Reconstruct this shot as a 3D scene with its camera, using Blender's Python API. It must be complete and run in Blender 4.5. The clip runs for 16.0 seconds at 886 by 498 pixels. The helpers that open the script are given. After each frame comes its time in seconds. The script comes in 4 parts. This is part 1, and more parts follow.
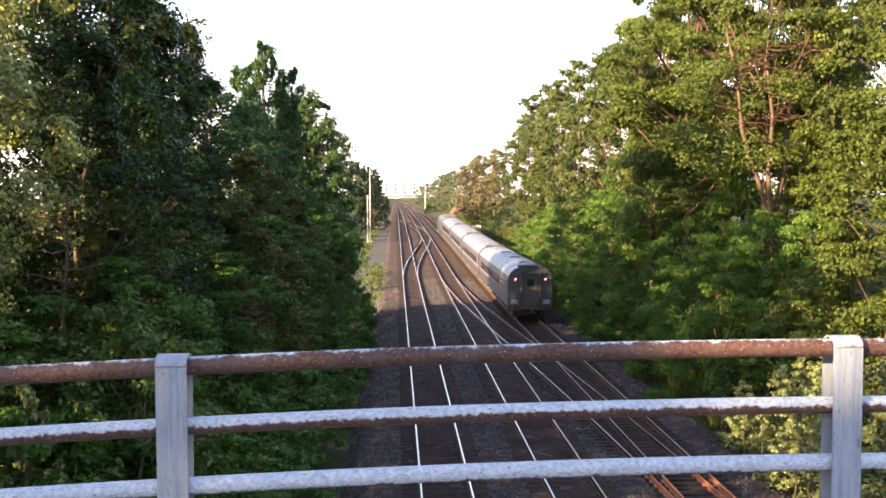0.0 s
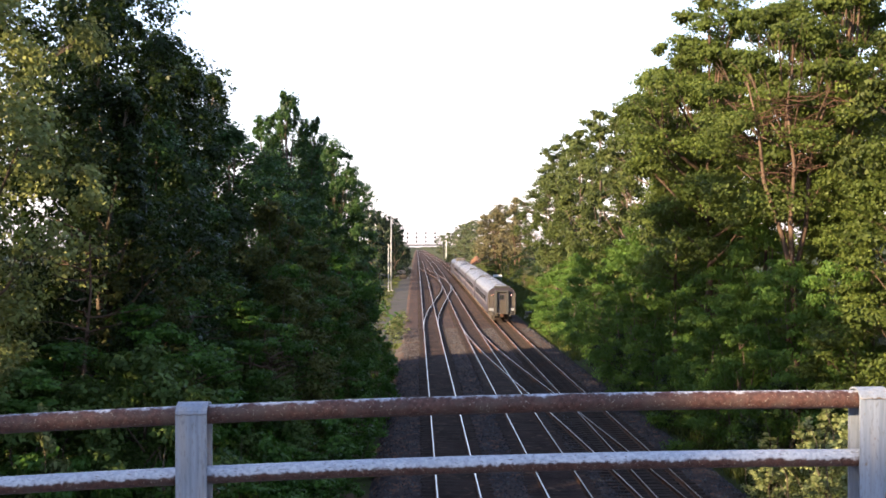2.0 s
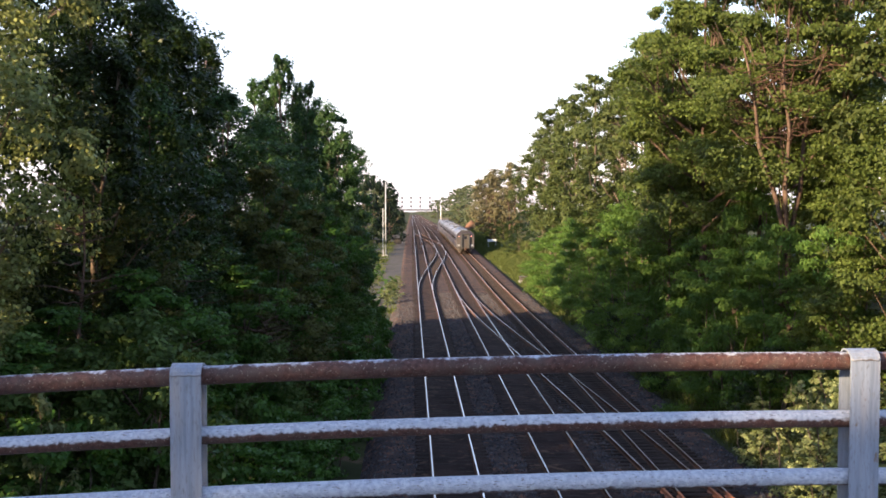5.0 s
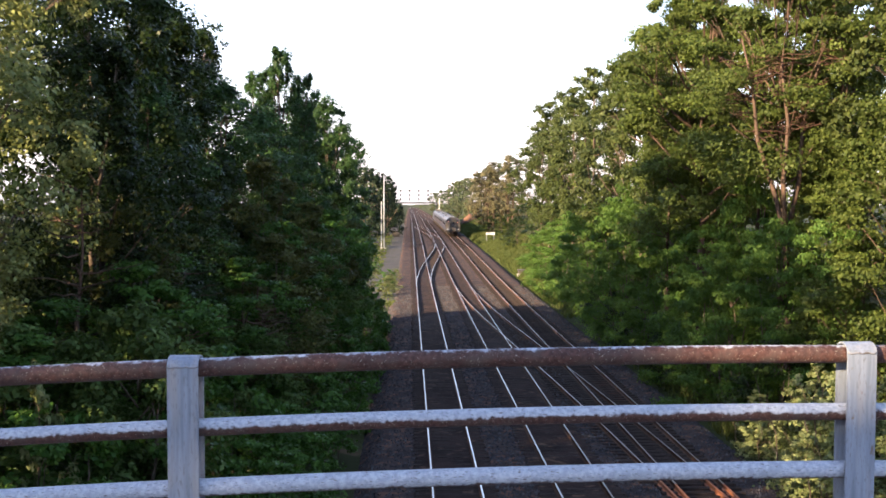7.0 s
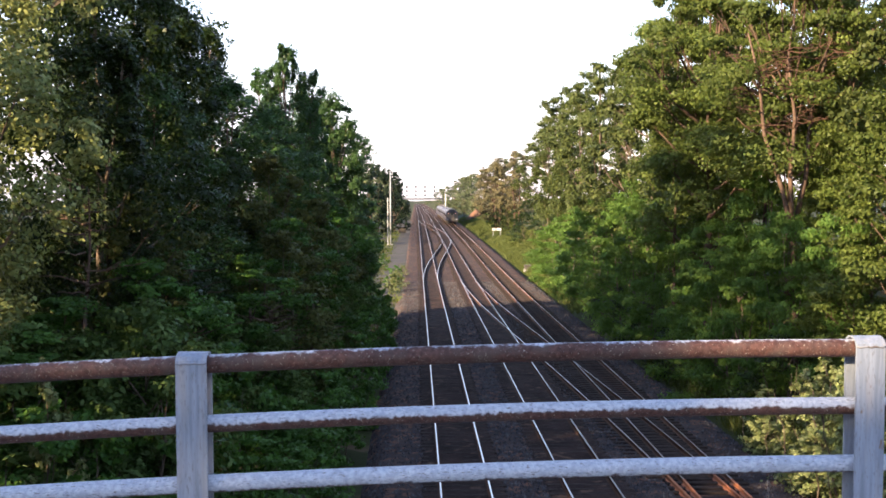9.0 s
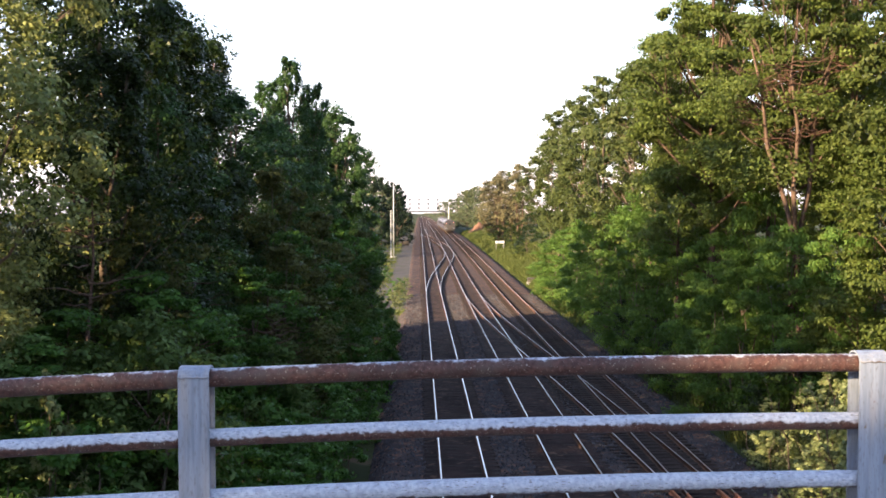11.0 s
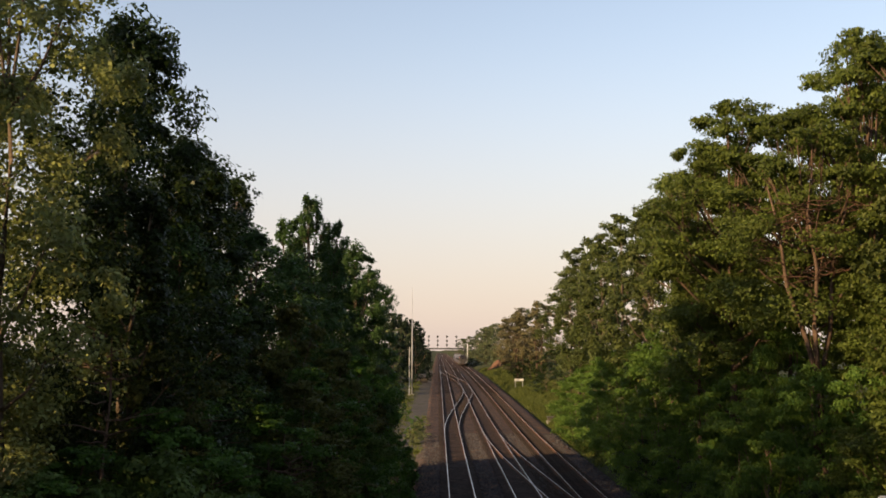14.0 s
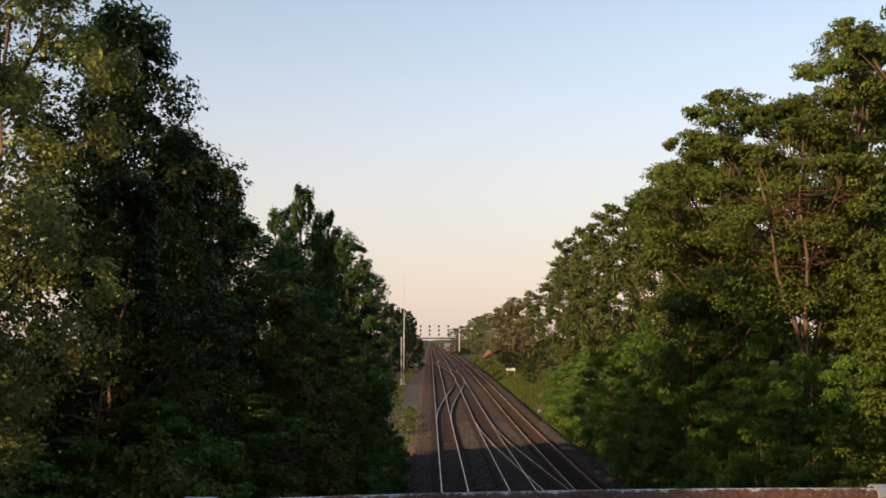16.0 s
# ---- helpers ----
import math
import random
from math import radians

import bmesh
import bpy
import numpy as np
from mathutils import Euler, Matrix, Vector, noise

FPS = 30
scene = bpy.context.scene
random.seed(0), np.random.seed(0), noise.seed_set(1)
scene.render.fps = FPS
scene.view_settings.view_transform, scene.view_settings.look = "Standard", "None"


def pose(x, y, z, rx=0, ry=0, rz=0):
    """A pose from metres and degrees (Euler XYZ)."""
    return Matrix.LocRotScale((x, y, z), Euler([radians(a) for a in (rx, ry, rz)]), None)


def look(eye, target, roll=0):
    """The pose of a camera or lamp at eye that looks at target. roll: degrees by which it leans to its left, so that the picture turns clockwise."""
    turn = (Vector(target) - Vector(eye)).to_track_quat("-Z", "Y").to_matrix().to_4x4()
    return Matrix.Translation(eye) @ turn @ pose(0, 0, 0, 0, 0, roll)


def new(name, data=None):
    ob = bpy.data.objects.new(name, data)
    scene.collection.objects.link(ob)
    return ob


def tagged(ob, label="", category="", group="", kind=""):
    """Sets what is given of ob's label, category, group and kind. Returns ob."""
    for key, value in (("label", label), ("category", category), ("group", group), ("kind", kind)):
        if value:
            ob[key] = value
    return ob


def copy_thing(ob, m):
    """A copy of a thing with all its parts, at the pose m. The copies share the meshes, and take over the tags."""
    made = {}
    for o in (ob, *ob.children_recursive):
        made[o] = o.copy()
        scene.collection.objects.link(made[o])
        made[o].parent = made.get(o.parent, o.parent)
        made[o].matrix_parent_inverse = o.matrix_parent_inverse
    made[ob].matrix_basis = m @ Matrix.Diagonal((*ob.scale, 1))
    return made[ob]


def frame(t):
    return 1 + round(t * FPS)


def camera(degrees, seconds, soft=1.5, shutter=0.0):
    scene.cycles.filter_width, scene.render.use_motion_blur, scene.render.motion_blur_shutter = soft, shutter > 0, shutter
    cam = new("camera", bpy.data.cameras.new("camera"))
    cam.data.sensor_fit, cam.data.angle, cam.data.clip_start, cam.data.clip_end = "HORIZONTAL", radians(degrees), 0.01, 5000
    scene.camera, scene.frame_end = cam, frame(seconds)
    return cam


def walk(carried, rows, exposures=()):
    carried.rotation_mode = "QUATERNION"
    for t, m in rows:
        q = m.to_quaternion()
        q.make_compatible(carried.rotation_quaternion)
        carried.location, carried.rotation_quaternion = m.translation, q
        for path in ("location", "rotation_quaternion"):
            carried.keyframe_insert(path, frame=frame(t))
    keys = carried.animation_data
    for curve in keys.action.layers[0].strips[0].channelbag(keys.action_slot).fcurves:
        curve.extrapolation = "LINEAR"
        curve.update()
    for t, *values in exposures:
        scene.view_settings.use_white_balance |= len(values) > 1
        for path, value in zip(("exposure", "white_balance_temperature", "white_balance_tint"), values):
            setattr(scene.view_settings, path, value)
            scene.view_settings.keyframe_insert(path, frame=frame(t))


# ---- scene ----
cam = camera(44.7, 16.0, soft=1.7)
walk(cam, [
    (0.0, pose(-0.0042, 0, 9.0634, 86.620, 0.177, -2.522)),
    (0.5, pose(-0.0027, 0, 9.0622, 87.317, 0.114, -1.861)),
    (1.0, pose(-0.0024, 0, 9.0594, 87.918, 0.014, -1.443)),
    (1.5, pose(-0.0008, 0, 9.0562, 88.779, -0.054, -1.302)),
    (2.0, pose(-0.0049, 0, 9.0624, 89.233, 0.031, -1.407)),
    (2.5, pose(-0.0047, 0, 9.0597, 88.797, -0.009, -1.468)),
    (3.0, pose(-0.0020, 0, 9.0593, 88.549, -0.081, -1.376)),
    (3.5, pose(-0.0015, 0, 9.0600, 88.438, -0.020, -1.240)),
    (4.0, pose(0.0010, 0, 9.0590, 88.111, 0.058, -1.519)),
    (4.5, pose(-0.0018, 0, 9.0541, 87.684, 0.030, -1.647)),
    (7.0, pose(0.0021, 0, 9.0509, 86.985, -0.135, -1.775)),
    (7.5, pose(0.0009, 0, 9.0518, 87.056, -0.046, -1.742)),
    (8.0, pose(0.0000, 0, 9.0500, 86.970, 0.000, -1.530)),
    (8.5, pose(-0.0007, 0, 9.0487, 86.769, 0.119, -1.472)),
    (11.0, pose(0.0005, 0, 9.0544, 87.448, 0.084, -1.275)),
    (11.5, pose(0.0068, 0, 9.0541, 89.420, 0.086, -0.864)),
    (12.0, pose(0.0032, 0, 9.0600, 90.681, 0.003, -0.588)),
    (12.5, pose(0.0074, 0, 9.0641, 92.020, -0.070, -0.344)),
    (13.0, pose(0.0057, 0, 9.0632, 93.083, -0.098, -0.305)),
    (13.5, pose(0.0057, 0, 9.0632, 94.048, -0.164, -0.233)),
    (14.0, pose(0.0057, 0, 9.0632, 94.722, -0.109, -0.281)),
    (14.5, pose(0.0057, 0, 9.0632, 95.110, -0.053, -0.278)),
    (15.0, pose(0.0057, 0, 9.0632, 94.763, -0.097, -0.415)),
    (15.5, pose(0.0057, 0, 9.0632, 94.840, -0.059, -0.415)),
    (16.0, pose(0.0057, 0, 9.0632, 94.173, -0.093, -0.708)),
], exposures=[
    (0, 2.9, 6300, 15), (1, 2.8, 6100, 15), (2.5, 2.2, 5750, 15), (4.5, 2.2, 5750, 15), (8, 2.45, 5750, 15), (11.0, 2.5, 5850, 15), (12, 2.0, 6000, 17), (12.8, 1.35, 6300, 17),
    (13.1, 1.05, 6900, 14), (16, 1.05, 6900, 14)])

# ---- world and sun ----
SUN_AZ, SUN_EL = radians(235), radians(18)
world = bpy.data.worlds.new("world")
scene.world = world
world.use_nodes = True
wn = world.node_tree
sky = wn.nodes.new("ShaderNodeTexSky")
sky.sky_type, sky.sun_disc = "NISHITA", False
sky.sun_elevation, sky.sun_rotation = SUN_EL, SUN_AZ
sky.altitude, sky.air_density, sky.dust_density, sky.ozone_density = 100, 1.0, 0.6, 0.4
wn.nodes["Background"].inputs[1].default_value = 0.11
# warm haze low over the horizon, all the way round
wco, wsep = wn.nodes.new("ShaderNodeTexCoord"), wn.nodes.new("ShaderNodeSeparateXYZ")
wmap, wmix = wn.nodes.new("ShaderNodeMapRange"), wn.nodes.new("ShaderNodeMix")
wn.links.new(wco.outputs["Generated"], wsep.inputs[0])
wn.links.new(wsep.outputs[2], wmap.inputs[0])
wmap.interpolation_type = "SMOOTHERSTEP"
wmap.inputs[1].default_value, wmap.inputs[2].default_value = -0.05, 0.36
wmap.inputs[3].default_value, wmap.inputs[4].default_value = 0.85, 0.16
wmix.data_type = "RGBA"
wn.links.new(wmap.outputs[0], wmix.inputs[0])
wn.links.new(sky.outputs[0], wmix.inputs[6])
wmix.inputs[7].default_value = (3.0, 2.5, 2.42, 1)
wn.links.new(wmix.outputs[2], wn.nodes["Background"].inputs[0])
sun = new("sun", bpy.data.lights.new("sun", "SUN"))
sun.data.energy, sun.data.angle, sun.data.color = 5.0, radians(0.6), (1.0, 0.72, 0.38)
sun.matrix_basis = look((math.sin(SUN_AZ) * 100, math.cos(SUN_AZ) * 100, math.tan(SUN_EL) * 100), (0, 0, 0))


# ---- materials ----
def material(name, c1, c2, scale=2.0, fine=30.0, rough=0.8, metal=0.0, bump=0.3, depth=0.01, c3=None, spot=0.62, island=False, spec=0.5):
    """A surface with two scales of colour variation, an optional third colour in patches, and relief."""
    m = bpy.data.materials.new(name)
    m.use_nodes = True
    t = m.node_tree
    b = t.nodes["Principled BSDF"]
    co = t.nodes.new("ShaderNodeTexCoord")
    geo = t.nodes.new("ShaderNodeNewGeometry")

    def noise_node(s, detail=5.0):
        n = t.nodes.new("ShaderNodeTexNoise")
        n.inputs["Scale"].default_value, n.inputs["Detail"].default_value = s, detail
        t.links.new(co.outputs["Object"], n.inputs["Vector"])
        return n

    def mixed(f, a, bcol):
        x = t.nodes.new("ShaderNodeMix")
        x.data_type = "RGBA"
        t.links.new(f, x.inputs[0])
        for i, v in ((6, a), (7, bcol)):
            if isinstance(v, tuple):
                x.inputs[i].default_value = (*v, 1)
            else:
                t.links.new(v, x.inputs[i])
        return x.outputs[2]

    def ramp(f, lo, hi):
        r = t.nodes.new("ShaderNodeMapRange")
        r.inputs[1].default_value, r.inputs[2].default_value = lo, hi
        t.links.new(f, r.inputs[0])
        return r.outputs[0]

    big, small = noise_node(scale), noise_node(fine, 3.0)
    col = mixed(ramp(big.outputs[0], 0.35, 0.65), c1, c2)
    mid = tuple(0.55 * (x + y) / 2 for x, y in zip(c1, c2))
    col = mixed(ramp(small.outputs[0], 0.5, 0.9), col, mid)
    if c3:
        col = mixed(ramp(noise_node(scale * 2.7, 8.0).outputs[0], spot, spot + 0.06), col, c3)
    info = t.nodes.new("ShaderNodeObjectInfo")
    hsv = t.nodes.new("ShaderNodeHueSaturation")
    t.links.new(ramp(geo.outputs["Random Per Island"] if island else info.outputs["Random"], 0, 1), hsv.inputs["Value"])
    rv = hsv.inputs["Value"].links[0].from_node
    rv.inputs[3].default_value, rv.inputs[4].default_value = (0.6, 1.4) if island else (0.82, 1.15)
    t.links.new(col, hsv.inputs["Color"])
    t.links.new(hsv.outputs[0], b.inputs["Base Color"])
    b.inputs["Roughness"].default_value, b.inputs["Metallic"].default_value = rough, metal
    b.inputs["Specular IOR Level"].default_value = spec
    if bump:
        bp = t.nodes.new("ShaderNodeBump")
        bp.inputs["Strength"].default_value, bp.inputs["Distance"].default_value = bump, depth
        t.links.new(small.outputs[0], bp.inputs["Height"])
        t.links.new(bp.outputs[0], b.inputs["Normal"])
    return m


def leaf_material(name, dark, light, through_col, share=0.35, rough=0.5):
    """Leaves: each its own green, some light passing through."""
    m = bpy.data.materials.new(name)
    m.use_nodes = True
    t = m.node_tree
    b = t.nodes["Principled BSDF"]
    geo = t.nodes.new("ShaderNodeNewGeometry")
    info = t.nodes.new("ShaderNodeObjectInfo")
    x = t.nodes.new("ShaderNodeMix")
    x.data_type = "RGBA"
    x.inputs[6].default_value, x.inputs[7].default_value = (*dark, 1), (*light, 1)
    t.links.new(geo.outputs["Random Per Island"], x.inputs[0])
    hsv = t.nodes.new("ShaderNodeHueSaturation")
    r = t.nodes.new("ShaderNodeMapRange")
    r.inputs[3].default_value, r.inputs[4].default_value = 0.75, 1.25
    t.links.new(info.outputs["Random"], r.inputs[0])
    co, patch, pr, both = t.nodes.new("ShaderNodeTexCoord"), t.nodes.new("ShaderNodeTexNoise"), t.nodes.new("ShaderNodeMapRange"), t.nodes.new("ShaderNodeMath")
    patch.inputs["Scale"].default_value, patch.inputs["Detail"].default_value = 0.7, 2.0
    t.links.new(co.outputs["Object"], patch.inputs["Vector"])
    t.links.new(patch.outputs[0], pr.inputs[0])
    pr.inputs[1].default_value, pr.inputs[2].default_value, pr.inputs[3].default_value, pr.inputs[4].default_value = 0.3, 0.7, 0.65, 1.3
    both.operation = "MULTIPLY"
    t.links.new(r.outputs[0], both.inputs[0])
    t.links.new(pr.outputs[0], both.inputs[1])
    t.links.new(both.outputs[0], hsv.inputs["Value"])
    t.links.new(x.outputs[2], hsv.inputs["Color"])
    t.links.new(hsv.outputs[0], b.inputs["Base Color"])
    b.inputs["Roughness"].default_value = rough
    b.inputs["Specular IOR Level"].default_value = 0.11
    tr = t.nodes.new("ShaderNodeBsdfTranslucent")
    tr.inputs[0].default_value = (*through_col, 1)
    mx = t.nodes.new("ShaderNodeMixShader")
    mx.inputs[0].default_value = share
    t.links.new(b.outputs[0], mx.inputs[1])
    t.links.new(tr.outputs[0], mx.inputs[2])
    t.links.new(mx.outputs[0], t.nodes["Material Output"].inputs[0])
    return m


def glow(name, colour, strength):
    m = bpy.data.materials.new(name)
    m.use_nodes = True
    b = m.node_tree.nodes["Principled BSDF"]
    b.inputs["Base Color"].default_value = (*colour, 1)
    b.inputs["Emission Color"].default_value = (*colour, 1)
    b.inputs["Emission Strength"].default_value = strength
    return m


BALLAST = material("ballast", (0.028, 0.0235, 0.024), (0.062, 0.045, 0.039), 0.8, 9.0, 0.95, 0, 0.9, 0.05, (0.10, 0.055, 0.038), 0.55, spec=0.05)
BED = material("dark bed", (0.018, 0.012, 0.011), (0.040, 0.026, 0.022), 0.7, 9.0, 0.95, 0, 0.9, 0.04, (0.08, 0.050, 0.034), 0.60, spec=0.05)
RUSTY_BED = material("rust stained bed", (0.030, 0.018, 0.014), (0.085, 0.038, 0.024), 0.6, 9.0, 0.95, 0, 0.9, 0.04, (0.03, 0.022, 0.02), 0.58, spec=0.05)
TIE = material("tie", (0.016, 0.0115, 0.010), (0.042, 0.031, 0.026), 3.0, 40.0, 0.9, 0, 0.6, 0.01, spec=0.08)
STEEL = material("polished steel", (0.58, 0.55, 0.53), (0.48, 0.45, 0.43), 1.0, 30.0, 0.3, 1.0, 0.05, 0.002)
DULL = material("dull steel", (0.42, 0.37, 0.34), (0.52, 0.46, 0.42), 1.5, 30.0, 0.4, 0.8, 0.1, 0.003)
RUST = material("rust", (0.0638, 0.0338, 0.0225), (0.0975, 0.0525, 0.0338), 2.0, 30.0, 0.85, 0.1, 0.4, 0.004, spec=0.08)
# rust brightened to orange: the near sun patch is put into the colour
RUST_SUNLIT = material("sunlit orange rust", (0.36, 0.13, 0.05), (0.26, 0.09, 0.04), 1.2, 20.0, 0.85, 0.1, 0.4, 0.004)
GROUND = material("ground", (0.0272, 0.0326, 0.0122), (0.0442, 0.051, 0.0177), 0.15, 3.0, 0.95, 0, 0.3, 0.02, (0.0816, 0.0578, 0.034), 0.6, spec=0.08)
SOIL = material("bare soil", (0.1125, 0.0595, 0.038), (0.15, 0.085, 0.057), 0.6, 6.0, 0.95, 0, 0.4, 0.03, spec=0.08)
GRAVEL = material("gravel", (0.0523, 0.0489, 0.0453), (0.0732, 0.0663, 0.061), 0.3, 9.0, 0.95, 0, 0.4, 0.015, (0.0348, 0.0419, 0.0174), 0.6, spec=0.08)
CONCRETE = material("concrete", (0.255, 0.2475, 0.2325), (0.315, 0.3, 0.285), 0.8, 20.0, 0.9, 0, 0.4, 0.01, (0.15, 0.1425, 0.135), 0.62)
ASPHALT = material("asphalt", (0.0338, 0.0338, 0.036), (0.045, 0.045, 0.045), 0.5, 60.0, 0.95, 0, 0.5, 0.01)
GALV = material("galvanized steel", (0.15, 0.15, 0.165), (0.21, 0.21, 0.225), 6.0, 60.0, 0.6, 0.2, 0.2, 0.002, (0.10, 0.08, 0.07), 0.60)
BARK = material("bark", (0.075, 0.0562, 0.0413), (0.1275, 0.0975, 0.075), 2.0, 14.0, 0.95, 0, 1.0, 0.04, spec=0.08)
BARK_RED = material("reddish bark", (0.0638, 0.0435, 0.033), (0.0975, 0.066, 0.048), 2.0, 14.0, 0.95, 0, 1.0, 0.04, spec=0.08)
DRY = material("dry twigs", (0.055, 0.03, 0.022), (0.085, 0.05, 0.036), 2.0, 14.0, 0.95, 0, 0.5, 0.01, spec=0.08)
STAINLESS = material("stainless steel", (0.0439, 0.0365, 0.0479), (0.0596, 0.0497, 0.0631), 0.5, 25.0, 0.42, 0.3, 0.08, 0.004, (0.1403, 0.126, 0.1415), 0.64)
CAR_END = material("grey end paint", (0.0574, 0.0466, 0.039), (0.0757, 0.0627, 0.0528), 1.2, 20.0, 0.55, 0.2, 0.1, 0.003, (0.0459, 0.0428, 0.039), 0.6)
CAR_BAND = material("blue grey band", (0.0585, 0.054, 0.072), (0.072, 0.0675, 0.0855), 1.0, 20.0, 0.4, 0.2, 0.05, 0.002)
STRIPE = material("pale stripe", (0.1575, 0.1237, 0.12), (0.1875, 0.15, 0.1425), 2.0, 20.0, 0.5, 0.0, 0.0)
ROOF = material("silver roof", (0.117, 0.117, 0.1317), (0.158, 0.158, 0.1726), 0.7, 12.0, 0.45, 0.4, 0.2, 0.01, (0.2457, 0.2457, 0.2457), 0.62)
BLACK = material("black rubber", (0.02, 0.02, 0.022), (0.035, 0.033, 0.03), 3.0, 20.0, 0.7)
UNDER = material("dark underframe", (0.04, 0.035, 0.03), (0.075, 0.06, 0.05), 2.0, 20.0, 0.85)
GLASS = material("dark glass", (0.015, 0.017, 0.02), (0.02, 0.022, 0.025), 2.0, 20.0, 0.08, 0.0, 0.0)
WHITE = material("white paint", (0.4125, 0.4125, 0.3975), (0.45, 0.45, 0.435), 3.0, 30.0, 0.6, 0.0, 0.1, 0.002, (0.4125, 0.3975, 0.375), 0.64)
GREY_POLE = material("grey pole", (0.225, 0.2325, 0.2475), (0.27, 0.2775, 0.285), 2.0, 20.0, 0.6, 0.3, 0.1)
SIGNAL_BLACK = material("black signal", (0.02, 0.02, 0.02), (0.03, 0.03, 0.03), 2.0, 20.0, 0.6)
RED_LAMP = glow("red lamp", (1.0, 0.35, 0.28), 1.6)

# shade of the wood and under the oaks is darkened into this green
LEAF_SHADED = leaf_material("shade dark leaves", (0.01, 0.0189, 0.0053), (0.0233, 0.038, 0.0088), (0.0283, 0.0489, 0.007), 0.25, 0.42)
LEAF_MID = leaf_material("mid leaves", (0.0261, 0.0643, 0.0125), (0.0701, 0.1353, 0.0218), (0.0747, 0.1607, 0.0204), 0.3, 0.42)
LEAF_GOLD = leaf_material("olive leaves", (0.0416, 0.0629, 0.0128), (0.0893, 0.1114, 0.0232), (0.1035, 0.1408, 0.0232), 0.3)
LEAF_OLIVE = leaf_material("grey green leaves", (0.0265, 0.0381, 0.0115), (0.067, 0.0797, 0.0218), (0.0717, 0.0949, 0.0218), 0.28)
LEAF_SILVER = leaf_material("silvery leaves", (0.0867, 0.1071, 0.0329), (0.206, 0.2211, 0.0776), (0.1625, 0.192, 0.0528), 0.3, 0.42)
LEAF_EVERGREEN = leaf_material("dark evergreen leaves", (0.0068, 0.0136, 0.0068), (0.0136, 0.0231, 0.0109), (0.0136, 0.0204, 0.0082), 0.15)
# distance haze put into the colour: lighter, greyer leaves
LEAF_HAZED = leaf_material("haze pale leaves", (0.0505, 0.0643, 0.0321), (0.101, 0.1148, 0.0551), (0.0826, 0.101, 0.0459), 0.25)
LEAF_TEAL = leaf_material("cool green leaves", (0.0183, 0.0408, 0.0138), (0.0465, 0.0854, 0.0251), (0.0492, 0.1003, 0.0213), 0.28, 0.42)
LEAF_BRIGHT = leaf_material("bright leaves", (0.034, 0.074, 0.015), (0.088, 0.140, 0.026), (0.115, 0.19, 0.026), 0.42, 0.55)
LEAF_LIGHT = leaf_material("light green leaves", (0.050, 0.088, 0.022), (0.115, 0.165, 0.045), (0.10, 0.16, 0.03), 0.3, 0.5)
LEAF_WARM = leaf_material("warm olive leaves", (0.042, 0.050, 0.015), (0.10, 0.105, 0.030), (0.10, 0.12, 0.025), 0.3, 0.5)
LEAF_PALE = leaf_material("pale leaves", (0.1008, 0.1344, 0.0424), (0.2519, 0.2687, 0.1175), (0.1847, 0.2184, 0.0672), 0.3, 0.4)
LEAF_BROWN = leaf_material("brownish leaves", (0.0938, 0.0876, 0.0438), (0.1751, 0.1527, 0.0776), (0.1251, 0.1126, 0.0563), 0.25)
GRASS = leaf_material("grass blades", (0.0374, 0.053, 0.0109), (0.085, 0.0952, 0.0265), (0.0952, 0.117, 0.0265), 0.3)


# ---- mesh helpers ----
def put(name, bm, mat, parent=None, label="", smooth=False):
    me = bpy.data.meshes.new(name)
    bm.to_mesh(me)
    bm.free()
    for m in (mat if isinstance(mat, (list, tuple)) else [mat]):
        me.materials.append(m)
    if smooth:
        me.polygons.foreach_set("use_smooth", [True] * len(me.polygons))
    ob = new(name, me)
    ob.parent = parent
    return tagged(ob, label)


def part(name, bm, mat, parent, label="", smooth=False):
    return put(name, bm, mat, parent, label, smooth)


def piece(name, me, parent, m):
    ob = new(name, me)
    ob.parent = parent
    ob.matrix_basis = m
    return ob


def raw(name, verts, faces, mat, parent=None, label="", smooth=False):
    me = bpy.data.meshes.new(name)
    me.from_pydata(verts, [], faces)
    me.materials.append(mat)
    if smooth:
        me.polygons.foreach_set("use_smooth", [True] * len(me.polygons))
    ob = new(name, me)
    ob.parent = parent
    return tagged(ob, label)


def empty(name, m=None):
    ob = new(name)
    ob.empty_display_size = 0.2
    if m is not None:
        ob.matrix_basis = m
    return ob


def box(bm, lo, hi, bevel=0.0):
    """An upright box between two corners, its edges eased."""
    r = bmesh.ops.create_cube(bm, size=1.0)
    s = [hi[i] - lo[i] for i in range(3)]
    bmesh.ops.scale(bm, vec=s, verts=r["verts"])
    bmesh.ops.translate(bm, vec=[(hi[i] + lo[i]) / 2 for i in range(3)], verts=r["verts"])
    if bevel:
        es = {e for v in r["verts"] for e in v.link_edges}
        bmesh.ops.bevel(bm, geom=list(es), offset=bevel, segments=2, affect="EDGES", profile=0.6)
    return bm


def rod(bm, p, q, r1, r2=None, n=12):
    """A round bar from p to q."""
    p, q = Vector(p), Vector(q)
    d = q - p
    m = Matrix.Translation((p + q) / 2) @ d.to_track_quat("Z", "Y").to_matrix().to_4x4()
    bmesh.ops.create_cone(bm, cap_ends=True, segments=n, radius1=r1, radius2=r1 if r2 is None else r2, depth=d.length, matrix=m)
    return bm


